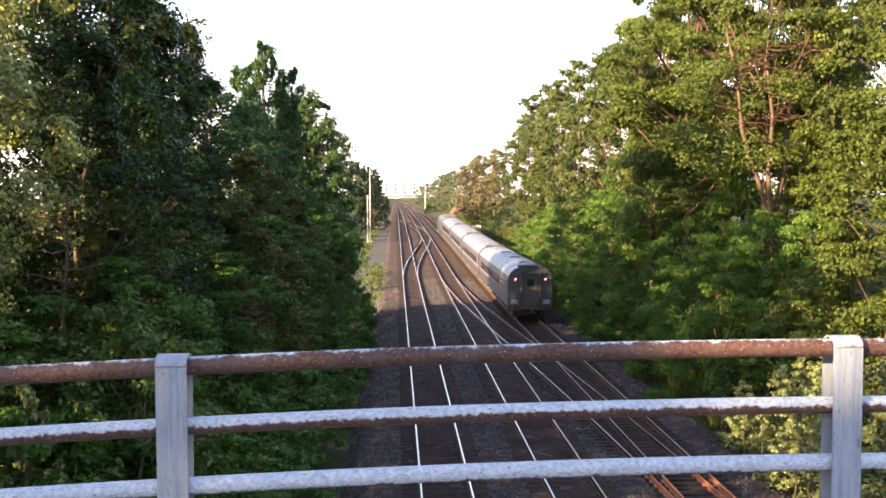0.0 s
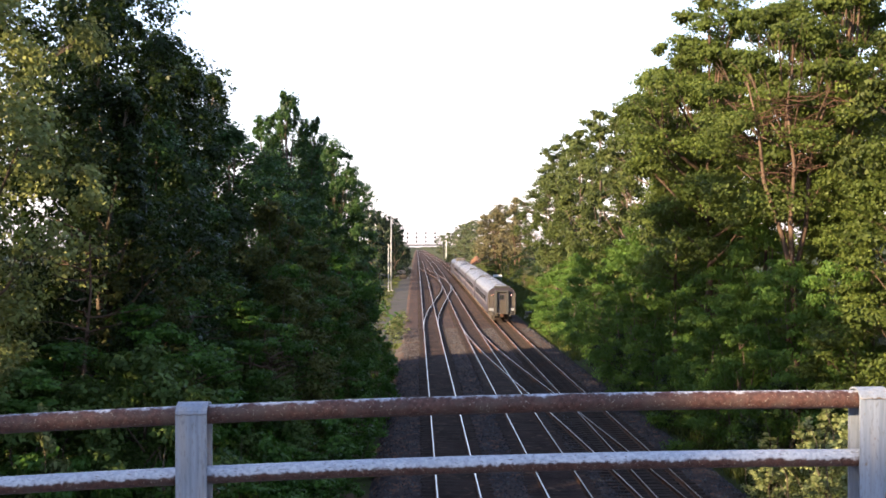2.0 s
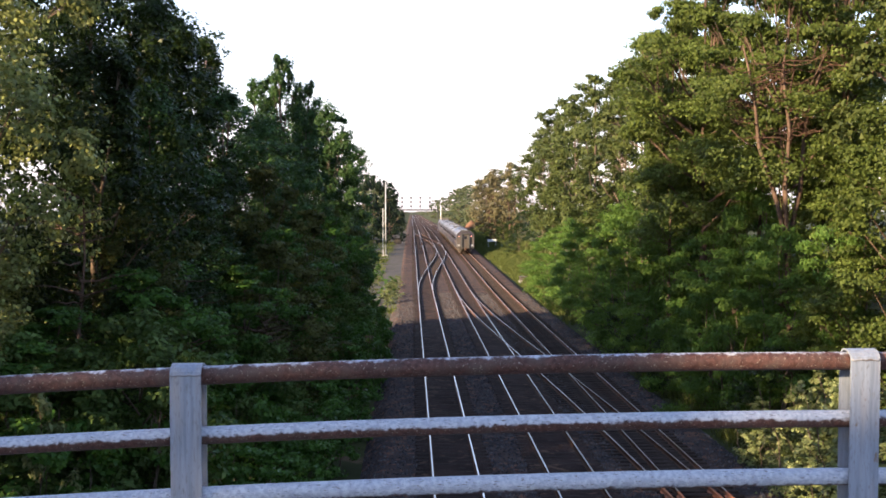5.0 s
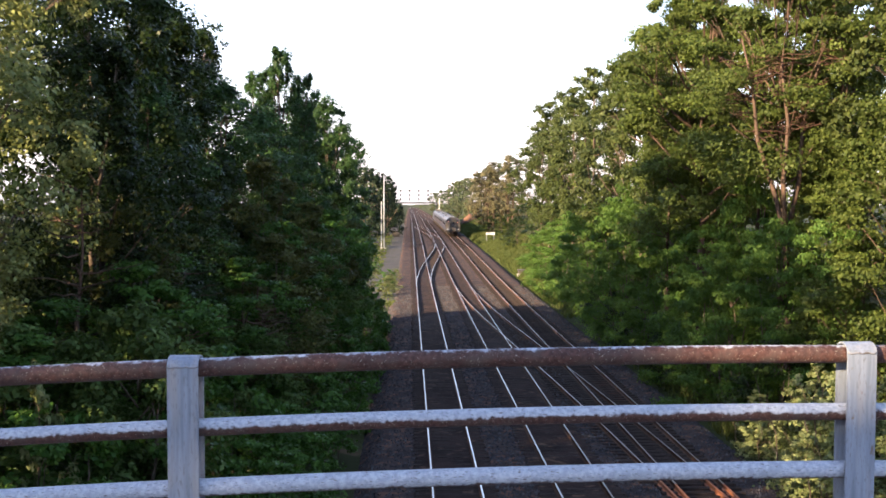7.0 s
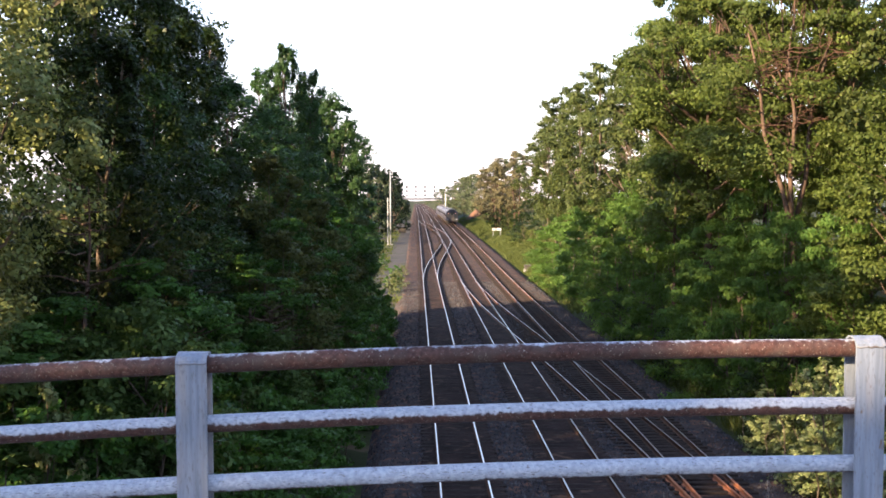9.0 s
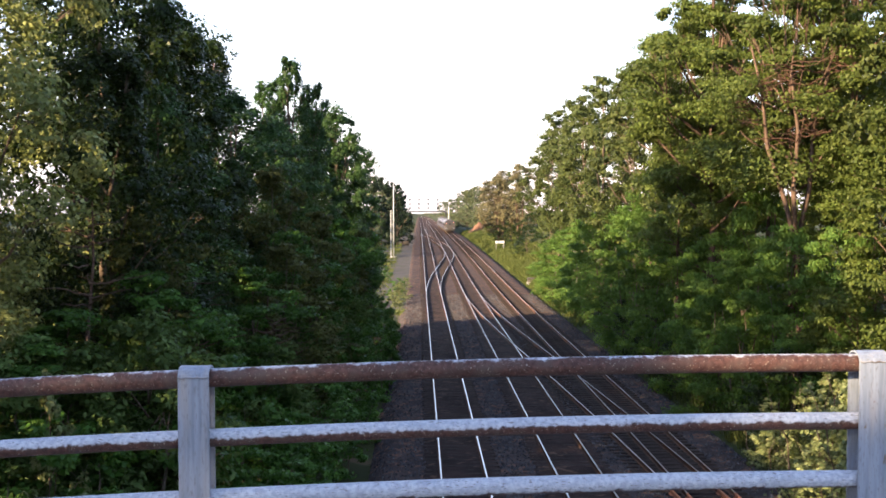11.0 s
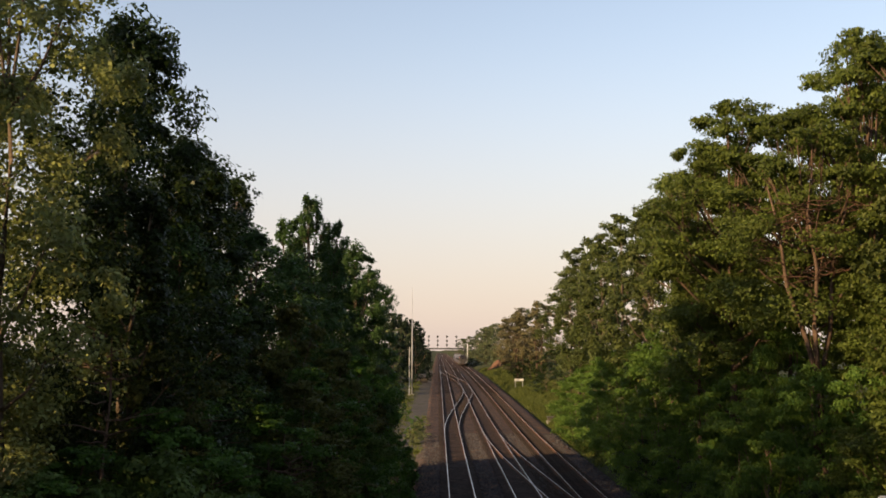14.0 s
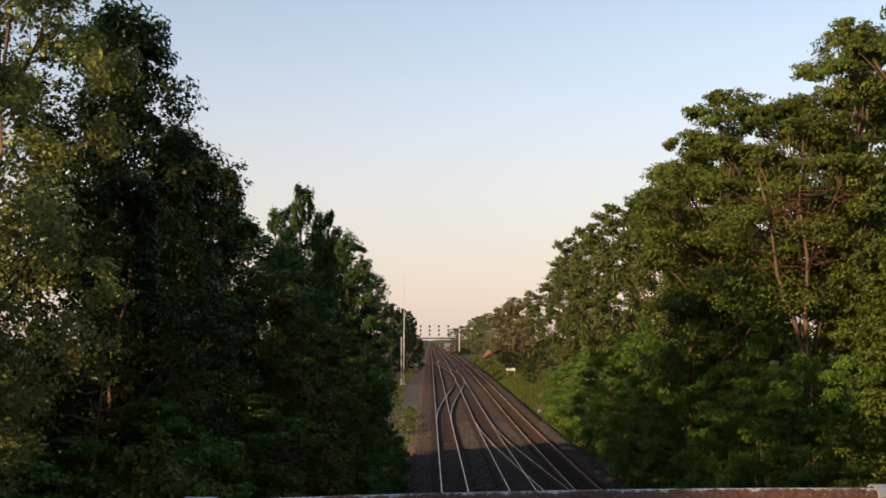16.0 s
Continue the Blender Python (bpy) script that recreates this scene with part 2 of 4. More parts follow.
def tube(bm, pts, radii, n=8):
    """A bent, tapered round bar through points."""
    rings = []
    for i, p in enumerate(pts):
        d = (Vector(pts[min(i + 1, len(pts) - 1)]) - Vector(pts[max(i - 1, 0)])).normalized()
        q = d.to_track_quat("Z", "Y")
        rings.append([bm.verts.new(Vector(p) + q @ Vector((math.cos(a) * radii[i], math.sin(a) * radii[i], 0)))
                      for a in (k * math.tau / n for k in range(n))])
    for a, b in zip(rings, rings[1:]):
        for k in range(n):
            bm.faces.new((a[k], a[(k + 1) % n], b[(k + 1) % n], b[k]))
    bm.faces.new(rings[-1])
    bm.faces.new(rings[0][::-1])
    return bm


def B():
    return bmesh.new()


# ---- lie of the land ----
def rail_z(y):
    """Height of the rail tops: a slight dip past the bridge, level again, then falling gently away."""
    return -0.32 * np.exp(-((y - 105) / 50) ** 2) - 0.0105 * 40 * np.log1p(np.exp(np.clip((y - 300) / 40, -30, 400)))


def step(x, a, b):
    s = np.clip((x - a) / (b - a), 0, 1)
    return s * s * (3 - 2 * s)


def ground_z(x, y):
    """The cutting: bed, ditches, banks."""
    x, y = np.asarray(x, float), np.asarray(y, float)
    right = 5.0 * step(x, 13.2, 27) * (1 - 0.5 * step(y, 250, 600)) + 0.2 * step(x, 12.4, 14.5) * step(y, 90, 130)
    pad = step(y, 88, 98) * (1 - step(y, 185, 215))
    left = 3.2 * step(-x, 4.0, 16) * (1 - 0.85 * pad) * (1 - 0.6 * step(y, 250, 600))
    lump = 0.16 * np.sin(x * 0.9 + 1.3 * np.sin(y * 0.31)) * np.sin(y * 0.47 + x * 0.21) * (step(-x, 3.5, 7) * (1 - pad) + step(x, 13.5, 17))
    road = 7.0 * (step(-x, 9.5, 13) + step(x, 20.5, 24)) * step(y, -14, -10) * (1 - step(y, 5.5, 10))
    return rail_z(y) - 0.75 + 0.35 * step(-x, 2.5, 4) + 0.45 * step(x, 12.6, 13.5) + np.maximum(right + left + lump, road)


# ---- ground, ballast, tracks ----
def sheet(name, xs, ys, z, mat, rough=0.0, seed=1):
    rng = np.random.default_rng(seed)
    X, Y = np.meshgrid(xs, ys)
    Z = z(X, Y) + rough * rng.standard_normal(X.shape)
    nx, ny = len(xs), len(ys)
    v = np.stack([X, Y, Z], -1).reshape(-1, 3).tolist()
    f = [(j * nx + i, j * nx + i + 1, (j + 1) * nx + i + 1, (j + 1) * nx + i) for j in range(ny - 1) for i in range(nx - 1)]
    return raw(name, v, f, mat, smooth=True)


gx = np.concatenate([[-3000, -1200, -500, -200, -100, -60], np.arange(-40, 45, 1.0), [60, 100, 200, 500, 1200, 3000]])
gy = np.concatenate([[-800, -300, -100, -50, -30], np.arange(-20, 130, 1.0), np.arange(130, 330, 4.0), np.arange(330, 720, 20.0), [800, 1000, 1500, 2500, 4500]])
tagged(sheet("ground", gx, gy, ground_z, GROUND), "grassy earth banks of the railway cutting", "ground", kind="structure")


def bed_z(x, y):
    e = np.minimum(step(x, -2.3, -1.0), 1 - step(x, 11.4, 13.0))
    return rail_z(y) - 1.0 + 0.78 * e


bx = np.arange(-3.2, 13.3, 0.25)
by = np.concatenate([np.arange(-60, 20, 4.0), np.arange(20, 110, 0.4), np.arange(110, 300, 2.0), np.arange(300, 1600, 20.0)])
tagged(sheet("ballast", bx, by, bed_z, BALLAST, 0.007, 3), "grey crushed stone ballast under the tracks", "ballast", kind="structure")

# a gravel pad beside the tracks
px, py = np.arange(-9, 0.21, 0.4), np.arange(93, 330, 2.0)
tagged(sheet("gravel_pad", px, py, lambda x, y: np.maximum(ground_z(x, y), rail_z(y) - 0.40) + 0.05 - 0.35 * step(x, -0.6, 0.2) - 0.5 * (1 - step(y, 93, 97)), GRAVEL, 0.03, 4),
       "pale gravel pad with weeds beside the tracks", "gravel pad", kind="structure")
# bare soil on the bank


def soil_heap(x, y, r, h, seed):
    """A tipped cone of bare earth with slumped, uneven flanks."""
    rng = np.random.default_rng(seed)
    bm = B()
    rings = []
    for k in range(7):
        f = k / 6
        rings.append([bm.verts.new((x + r * (1.02 - f) ** 0.8 * (1 + 0.04 * rng.standard_normal()) * math.cos(a), y + r * (1.02 - f) ** 0.8 * math.sin(a), float(ground_z(x, y)) - 0.4 + (h + 0.4) * f ** 1.15)) for a in (q * math.tau / 20 for q in range(20))])
    for a, b in zip(rings, rings[1:]):
        for q in range(20):
            bm.faces.new((a[q], a[(q + 1) % 20], b[(q + 1) % 20], b[q]))
    bm.faces.new(rings[-1])
    tagged(put("soil_heap", bm, SOIL, smooth=True), "orange bare soil heap tipped on the bank", "soil heap", kind="structure")


soil_heap(16.9, 303, 3.0, 2.5, 5)
soil_heap(19.4, 303, 3.2, 2.4, 6)

RAIL = [(-0.07, -0.17), (0.07, -0.17), (0.07, -0.155), (0.012, -0.135), (0.012, -0.045), (0.036, -0.035), (0.036, -0.006), (0.022, 0.0), (-0.022, 0.0), (-0.036, -0.006), (-0.036, -0.035), (-0.012, -0.045), (-0.012, -0.135), (-0.07, -0.155)]


def rail(x_of, y0, y1, parent, top, side, lift=0.0):
    """One rail along a line x(y)."""
    ys = np.concatenate([np.arange(y0, min(y1, 330), 2.5), np.arange(max(y0, 330), y1, 15.0), [y1]])
    n = len(RAIL)
    v, f, mi = [], [], []
    for y in ys:
        x, z = x_of(y), float(rail_z(y)) + lift
        v += [(x + a, y, z + b) for a, b in RAIL]
    for j in range(len(ys) - 1):
        for i in range(n):
            k = (i + 1) % n
            f.append((j * n + i, j * n + k, (j + 1) * n + k, (j + 1) * n + i))
            mi.append(0 if i == 7 else 1)
    f += [tuple(range(n))[::-1], tuple(range((len(ys) - 1) * n, len(ys) * n))]
    mi += [1, 1]
    me = bpy.data.meshes.new("rail")
    me.from_pydata(v, [], f)
    me.materials.append(top)
    me.materials.append(side)
    me.polygons.foreach_set("material_index", mi)
    ob = new("rail", me)
    ob.parent = parent
    return ob


def tie_mesh(length):
    bm = B()
    box(bm, (-length / 2, -0.115, -0.2), (length / 2, 0.115, 0.0))
    top = [e for e in bm.edges if all(v.co.z > -0.01 for v in e.verts)]
    bmesh.ops.bevel(bm, geom=top, offset=0.02, segments=1, affect="EDGES")
    me = bpy.data.meshes.new("tie")
    bm.to_mesh(me)
    bm.free()
    me.materials.append(TIE)
    return me


TIE_ME = tie_mesh(2.6)


def track(name, label, x_of, y0, y1, top, side, spacing=0.53, lift=0.0, sink=0.165, ties=(22, 178), far=True, orange=-1000.0):
    """Two rails on ties; up to the distance orange the rails are rusty, a sun patch painted into their colour."""
    root = tagged(empty(name), label, "railway track", kind="structure")
    for s in (-0.7525, 0.7525):
        if orange > y0:
            rail(lambda y, s=s: x_of(y) + s, y0, orange, root, RUST_SUNLIT, RUST_SUNLIT, lift)
        rail(lambda y, s=s: x_of(y) + s, max(y0, orange), y1, root, top, side, lift)
    rng = random.Random(name)
    y = ties[0]
    count = 0
    while y < ties[1] and count < 295:
        a = math.degrees(math.atan(float(rail_z(y + 1) - rail_z(y))))
        piece("tie", TIE_ME, root, pose(x_of(y) + rng.uniform(-0.04, 0.04), y + rng.uniform(-0.03, 0.03), float(rail_z(y)) - sink + rng.uniform(-0.008, 0.004), a, 0, rng.uniform(-1, 1)))
        y += spacing
        count += 1
    if far:
        v, f = [], []
        while y < 420:
            x, z = x_of(y), float(rail_z(y)) - sink
            b = len(v)
            v += [(x + p, y + q, z + r) for r in (-0.1, 0) for p, q in ((-1.3, -0.115), (1.3, -0.115), (1.3, 0.115), (-1.3, 0.115))]
            f += [(b + 4, b + 5, b + 6, b + 7), (b, b + 1, b + 5, b + 4), (b + 1, b + 2, b + 6, b + 5), (b + 2, b + 3, b + 7, b + 6), (b + 3, b, b + 4, b + 7)]
            y += 0.6
        ob = raw("far_ties", v, f, TIE, root)
        tagged(ob, kind="stuff")
    return root


T1, T2, T3 = 1.47, 5.33, 9.08


def swing(xa, xb, ya, yb):
    return lambda y: xa + (xb - xa) * float(step(np.float64(y), ya, yb))


track("railway_track", "running track with bright polished rails on dark ties", lambda y: T1, -60, 1500, STEEL, RUST)
track("railway_track", "middle running track with bright polished rails", lambda y: T2, -60, 1500, STEEL, RUST)
track("railway_track", "outer track with dull rusty rails on dark ties", lambda y: T3, -60, 1500, DULL, RUST, sink=0.145, orange=33.0)
track("crossover_track", "long curved crossover with worn rails joining two tracks", swing(T3, T2, 14, 112), 20, 110, DULL, RUST, lift=-0.003, sink=0.172, ties=(34, 96), far=False, orange=33.6)
track("crossover_track", "curved crossover rails between two running tracks", swing(T1, T2, 108, 196), 110, 194, STEEL, RUST, lift=-0.003, sink=0.172, ties=(122, 182), far=False)
track("crossover_track", "far curved crossover rails between two running tracks", swing(T2, T1, 200, 320), 202, 318, STEEL, RUST, lift=-0.003, sink=0.172, ties=(214, 300), spacing=0.6, far=False)

# dark oily strip between the rails of each track
for x in (T1, T2):
    wx, wy = np.arange(x - 1.45, x + 1.46, 0.242), np.concatenate([np.arange(-20, 110, 0.5), np.arange(110, 300, 3.0), np.arange(300, 1500, 30.0)])
    tagged(sheet("track_dirt", wx, wy, lambda X, Y, x=x: bed_z(X, Y) + 0.051 - 0.08 * step(abs(X - x), 1.1, 1.45), BED, 0.006, int(x * 10)),
           "dark oily dirt and stone around the ties", "track dirt", kind="structure")

wx, wy = np.arange(T3 - 1.2, T3 + 1.21, 0.24), np.concatenate([np.arange(40, 110, 0.5), np.arange(110, 340, 3.0)])
tagged(sheet("track_dirt", wx, wy, lambda X, Y: bed_z(X, Y) + 0.03 - 0.08 * step(abs(X - T3), 0.9, 1.2), RUSTY_BED, 0.006, 91),
       "rust stained stone between the rails of the outer track", "track dirt", kind="structure")


def stones(n, x0, x1, y0, y1, seed):
    """Loose ballast stones lying on the bed."""
    rng = np.random.default_rng(seed)
    x, y = rng.uniform(x0, x1, n), y0 + (y1 - y0) * rng.uniform(0, 1, n) ** 1.5
    r = rng.uniform(0.025, 0.06, n)
    c = np.stack([x, y, bed_z(x, y) + 0.2 * r], 1)
    d = np.array([[1, 0, -0.4], [-1, 0, -0.4], [0, 1, -0.4], [0, -1, -0.4], [0, 0, 1]], float)
    v = c[:, None, :] + d[None] * r[:, None, None] * rng.uniform(0.6, 1.4, (n, 5, 1)) + 0.3 * r[:, None, None] * rng.standard_normal((n, 5, 3))
    tri = np.array([[0, 2, 4], [2, 1, 4], [1, 3, 4], [3, 0, 4]])
    f = (np.arange(n)[:, None, None] * 5 + tri[None]).reshape(-1, 3)
    return v.reshape(-1, 3).tolist(), f.tolist()


STONE = material("stone", (0.030, 0.031, 0.036), (0.085, 0.08, 0.082), 3.0, 30.0, 0.95, 0, 0.5, 0.01, (0.075, 0.045, 0.03), 0.62, island=True, spec=0.08)
for k, (a, b) in enumerate(((-1.8, 0.3), (2.7, 4.1), (6.4, 8.0), (10.3, 12.4))):
    tagged(raw("loose_stones", *stones(6500, a, b, 24, 110, 40 + k), STONE), "loose grey and brown ballast stones", "stones", kind="stuff")


# ---- bridge under the camera ----
def bridge():
    root = tagged(empty("road_bridge"), "concrete road bridge over the railway cutting", "bridge", kind="structure")
    part("deck", box(B(), (-14, -9, 6.5), (25, 4.3, 7.40), 0.03), CONCRETE, root)
    part("road_surface", box(B(), (-14, -7.5, 7.404), (25, 2.6, 7.46), 0.01), ASPHALT, root, "worn asphalt road")
    part("kerb", box(B(), (-14, 3.2, 7.404), (25, 4.25, 7.56), 0.03), CONCRETE, root, "concrete kerb under the railing")
    part("abutment", box(B(), (-14, -8.6, -1), (-11, 3.9, 6.49), 0.03), CONCRETE, root)
    part("abutment", box(B(), (22, -8.6, -1), (25, 3.9, 6.49), 0.03), CONCRETE, root)
    for k in range(4):
        part("girder", box(B(), (-11, -7.6 + k * 3.4, 5.6), (22, -7.1 + k * 3.4, 6.495), 0.02), CONCRETE, root)


bridge()


def crest(x):
    """Height of the top pipe's axis: the bridge climbs and rounds over."""
    return 8.4457 + 0.0335 * (x + 0.76) - 0.0090 * (x + 0.76) ** 2


def depth_at(x):
    return 3.66 + 0.039 * (x + 0.76)


def pipe_material(name, height):
    """Steel pipe: worn zinc on the weather side, brown rust under it, flaking between."""
    m = bpy.data.materials.new(name)
    m.use_nodes = True
    t = m.node_tree
    b = t.nodes["Principled BSDF"]
    co = t.nodes.new("ShaderNodeTexCoord")
    geo = t.nodes.new("ShaderNodeNewGeometry")
    sep = t.nodes.new("ShaderNodeSeparateXYZ")
    t.links.new(geo.outputs["Normal"], sep.inputs[0])
    drips = t.nodes.new("ShaderNodeMapping")
    drips.inputs["Scale"].default_value = (0.7, 0.7, 0.7)
    t.links.new(co.outputs["Object"], drips.inputs["Vector"])
    ns = [t.nodes.new("ShaderNodeTexNoise") for _ in range(3)]
    for n, s in zip(ns, (22.0, 90.0, 220.0)):
        n.inputs["Scale"].default_value, n.inputs["Detail"].default_value = s, 6.0
        t.links.new(drips.outputs[0], n.inputs["Vector"])

    def math_node(op, a, b2):
        q = t.nodes.new("ShaderNodeMath")
        q.operation = op
        for i, v in enumerate((a, b2)):
            if isinstance(v, (int, float)):
                q.inputs[i].default_value = v
            else:
                t.links.new(v, q.inputs[i])
        return q.outputs[0]

    def mix(f, a, c):
        x = t.nodes.new("ShaderNodeMix")
        x.data_type = "RGBA"
        t.links.new(f, x.inputs[0])
        for i, v in ((6, a), (7, c)):
            if isinstance(v, tuple):
                x.inputs[i].default_value = (*v, 1)
            else:
                t.links.new(v, x.inputs[i])
        return x.outputs[2]

    def stretch(f, lo, hi):
        q = t.nodes.new("ShaderNodeMapRange")
        q.inputs[1].default_value, q.inputs[2].default_value = lo, hi
        t.links.new(f, q.inputs[0])
        return q.outputs[0]

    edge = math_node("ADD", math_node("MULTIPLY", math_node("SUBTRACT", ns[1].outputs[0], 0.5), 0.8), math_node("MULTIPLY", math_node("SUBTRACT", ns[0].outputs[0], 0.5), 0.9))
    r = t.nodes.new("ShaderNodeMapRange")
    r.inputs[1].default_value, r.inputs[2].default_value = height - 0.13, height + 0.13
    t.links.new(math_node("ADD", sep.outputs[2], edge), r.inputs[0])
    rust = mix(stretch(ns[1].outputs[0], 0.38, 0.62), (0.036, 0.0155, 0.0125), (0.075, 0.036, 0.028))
    rust = mix(stretch(ns[0].outputs[0], 0.45, 0.7), rust, (0.06, 0.04, 0.034))
    chips = t.nodes.new("ShaderNodeMapRange")
    chips.inputs[1].default_value, chips.inputs[2].default_value = 0.62, 0.72
    t.links.new(ns[2].outputs[0], chips.inputs[0])
    rust = mix(chips.outputs[0], rust, (0.24, 0.22, 0.19))
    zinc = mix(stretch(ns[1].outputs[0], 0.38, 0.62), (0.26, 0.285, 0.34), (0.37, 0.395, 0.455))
    scrape = t.nodes.new("ShaderNodeTexNoise")
    along = t.nodes.new("ShaderNodeMapping")
    along.inputs["Scale"].default_value = (0.25, 1, 1)
    t.links.new(co.outputs["Object"], along.inputs["Vector"])
    t.links.new(along.outputs[0], scrape.inputs["Vector"])
    scrape.inputs["Scale"].default_value, scrape.inputs["Detail"].default_value = 230.0, 6.0
    zinc = mix(stretch(scrape.outputs[0], 0.57, 0.70), zinc, (0.11, 0.095, 0.09))
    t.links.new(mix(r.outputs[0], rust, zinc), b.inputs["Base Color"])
    b.inputs["Roughness"].default_value, b.inputs["Specular IOR Level"].default_value = 0.6, 0.25
    bp = t.nodes.new("ShaderNodeBump")
    bp.inputs["Strength"].default_value, bp.inputs["Distance"].default_value = 0.5, 0.003
    t.links.new(ns[2].outputs[0], bp.inputs["Height"])
    t.links.new(bp.outputs[0], b.inputs["Normal"])
    return m


def strap_material():
    """Old galvanized strap: pale and bluish streaks running down it, grey spangle and a few brown stains."""
    m = bpy.data.materials.new("streaked zinc strap")
    m.use_nodes = True
    t = m.node_tree
    b = t.nodes["Principled BSDF"]
    co = t.nodes.new("ShaderNodeTexCoord")

    def field(stretch_by, size, lo, hi):
        mp, n, q = t.nodes.new("ShaderNodeMapping"), t.nodes.new("ShaderNodeTexNoise"), t.nodes.new("ShaderNodeMapRange")
        mp.inputs["Scale"].default_value = stretch_by
        n.inputs["Scale"].default_value, n.inputs["Detail"].default_value = size, 5.0
        t.links.new(co.outputs["Object"], mp.inputs["Vector"])
        t.links.new(mp.outputs[0], n.inputs["Vector"])
        q.inputs[1].default_value, q.inputs[2].default_value = lo, hi
        t.links.new(n.outputs[0], q.inputs[0])
        return q.outputs[0]

    def mix(f, a, c):
        x = t.nodes.new("ShaderNodeMix")
        x.data_type = "RGBA"
        t.links.new(f, x.inputs[0])
        for i, v in ((6, a), (7, c)):
            if isinstance(v, tuple):
                x.inputs[i].default_value = (*v, 1)
            else:
                t.links.new(v, x.inputs[i])
        return x.outputs[2]

    col = mix(field((1, 1, 0.06), 60.0, 0.35, 0.65), (0.135, 0.155, 0.20), (0.205, 0.235, 0.295))
    col = mix(field((1, 1, 0.1), 24.0, 0.5, 0.75), col, (0.24, 0.235, 0.245))
    fine = field((1, 1, 0.25), 160.0, 0.55, 0.75)
    col = mix(fine, col, (0.13, 0.135, 0.155))
    col = mix(field((1, 1, 0.5), 30.0, 0.68, 0.74), col, (0.13, 0.10, 0.085))
    t.links.new(col, b.inputs["Base Color"])
    b.inputs["Roughness"].default_value, b.inputs["Metallic"].default_value = 0.6, 0.2
    bp = t.nodes.new("ShaderNodeBump")
    bp.inputs["Strength"].default_value, bp.inputs["Distance"].default_value = 0.4, 0.002
    t.links.new(fine, bp.inputs["Height"])
    t.links.new(bp.outputs[0], b.inputs["Normal"])
    return m


STRAP = strap_material()
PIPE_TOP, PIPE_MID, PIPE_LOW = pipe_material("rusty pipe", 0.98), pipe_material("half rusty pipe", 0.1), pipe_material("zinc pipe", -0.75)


def railing():
    root = tagged(empty("bridge_railing"), "weathered steel railing with three rusty pipes and strap posts", "railing", kind="structure")
    posts = [-5.49, -3.13, -0.768, 1.607, 3.975, 6.33]
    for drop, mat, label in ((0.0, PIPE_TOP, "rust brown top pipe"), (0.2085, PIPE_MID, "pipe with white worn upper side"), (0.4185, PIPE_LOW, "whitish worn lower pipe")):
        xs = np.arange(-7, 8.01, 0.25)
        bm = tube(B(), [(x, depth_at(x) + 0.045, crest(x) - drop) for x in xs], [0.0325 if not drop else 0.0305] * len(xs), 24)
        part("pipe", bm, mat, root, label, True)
    for x in posts:
        z, y = crest(x), depth_at(x)
        w = 0.0525
        bm = B()
        path = [(0.0, 7.56 - z), (0.0, 0.012)] + [(0.046 - 0.046 * math.cos(a), 0.010 + 0.028 * math.sin(a)) for a in np.linspace(0.25, math.pi - 0.25, 7)] + [(0.092, 0.012), (0.092, 7.56 - z)]
        th = 0.007
        outer, inner = [], []
        for i, (a, b) in enumerate(path):
            p0, p1 = path[max(i - 1, 0)], path[min(i + 1, len(path) - 1)]
            d = Vector((p1[0] - p0[0], p1[1] - p0[1])).normalized()
            nrm = Vector((-d.y, d.x)) * th
            outer.append((a + nrm.x, b + nrm.y))
            inner.append((a, b))
        prof = outer + inner[::-1]
        l = [bm.verts.new((x - w, y + a, z + b)) for a, b in prof]
        r = [bm.verts.new((x + w, y + a, z + b)) for a, b in prof]
        k = len(prof)
        for i in range(k):
            j = (i + 1) % k
            bm.faces.new((l[i], l[j], r[j], r[i]))
        for i in range(len(path) - 1):
            bm.faces.new((l[i], l[k - 1 - i], l[k - 2 - i], l[i + 1]))
            bm.faces.new((r[i], r[i + 1], r[k - 2 - i], r[k - 1 - i]))
        bmesh.ops.recalc_face_normals(bm, faces=bm.faces)
        post = part("post", bm, STRAP, root, "grey galvanized strap post")
        bead = [(x - w + 2 * w * k / 8, y - 0.0065, z + 0.010 + 0.0022 * math.sin(2.3 * k + 5 * x)) for k in range(9)]
        part("weld_seam", tube(B(), bead, [0.0032 + 0.0012 * (k % 2) for k in range(9)], 6), GALV, post, "rough weld seam across the strap", True)
        part("base_plate", box(B(), (x - 0.09, y - 0.05, 7.56), (x + 0.09, y + 0.15, 7.575), 0.003), GALV, post)


railing()


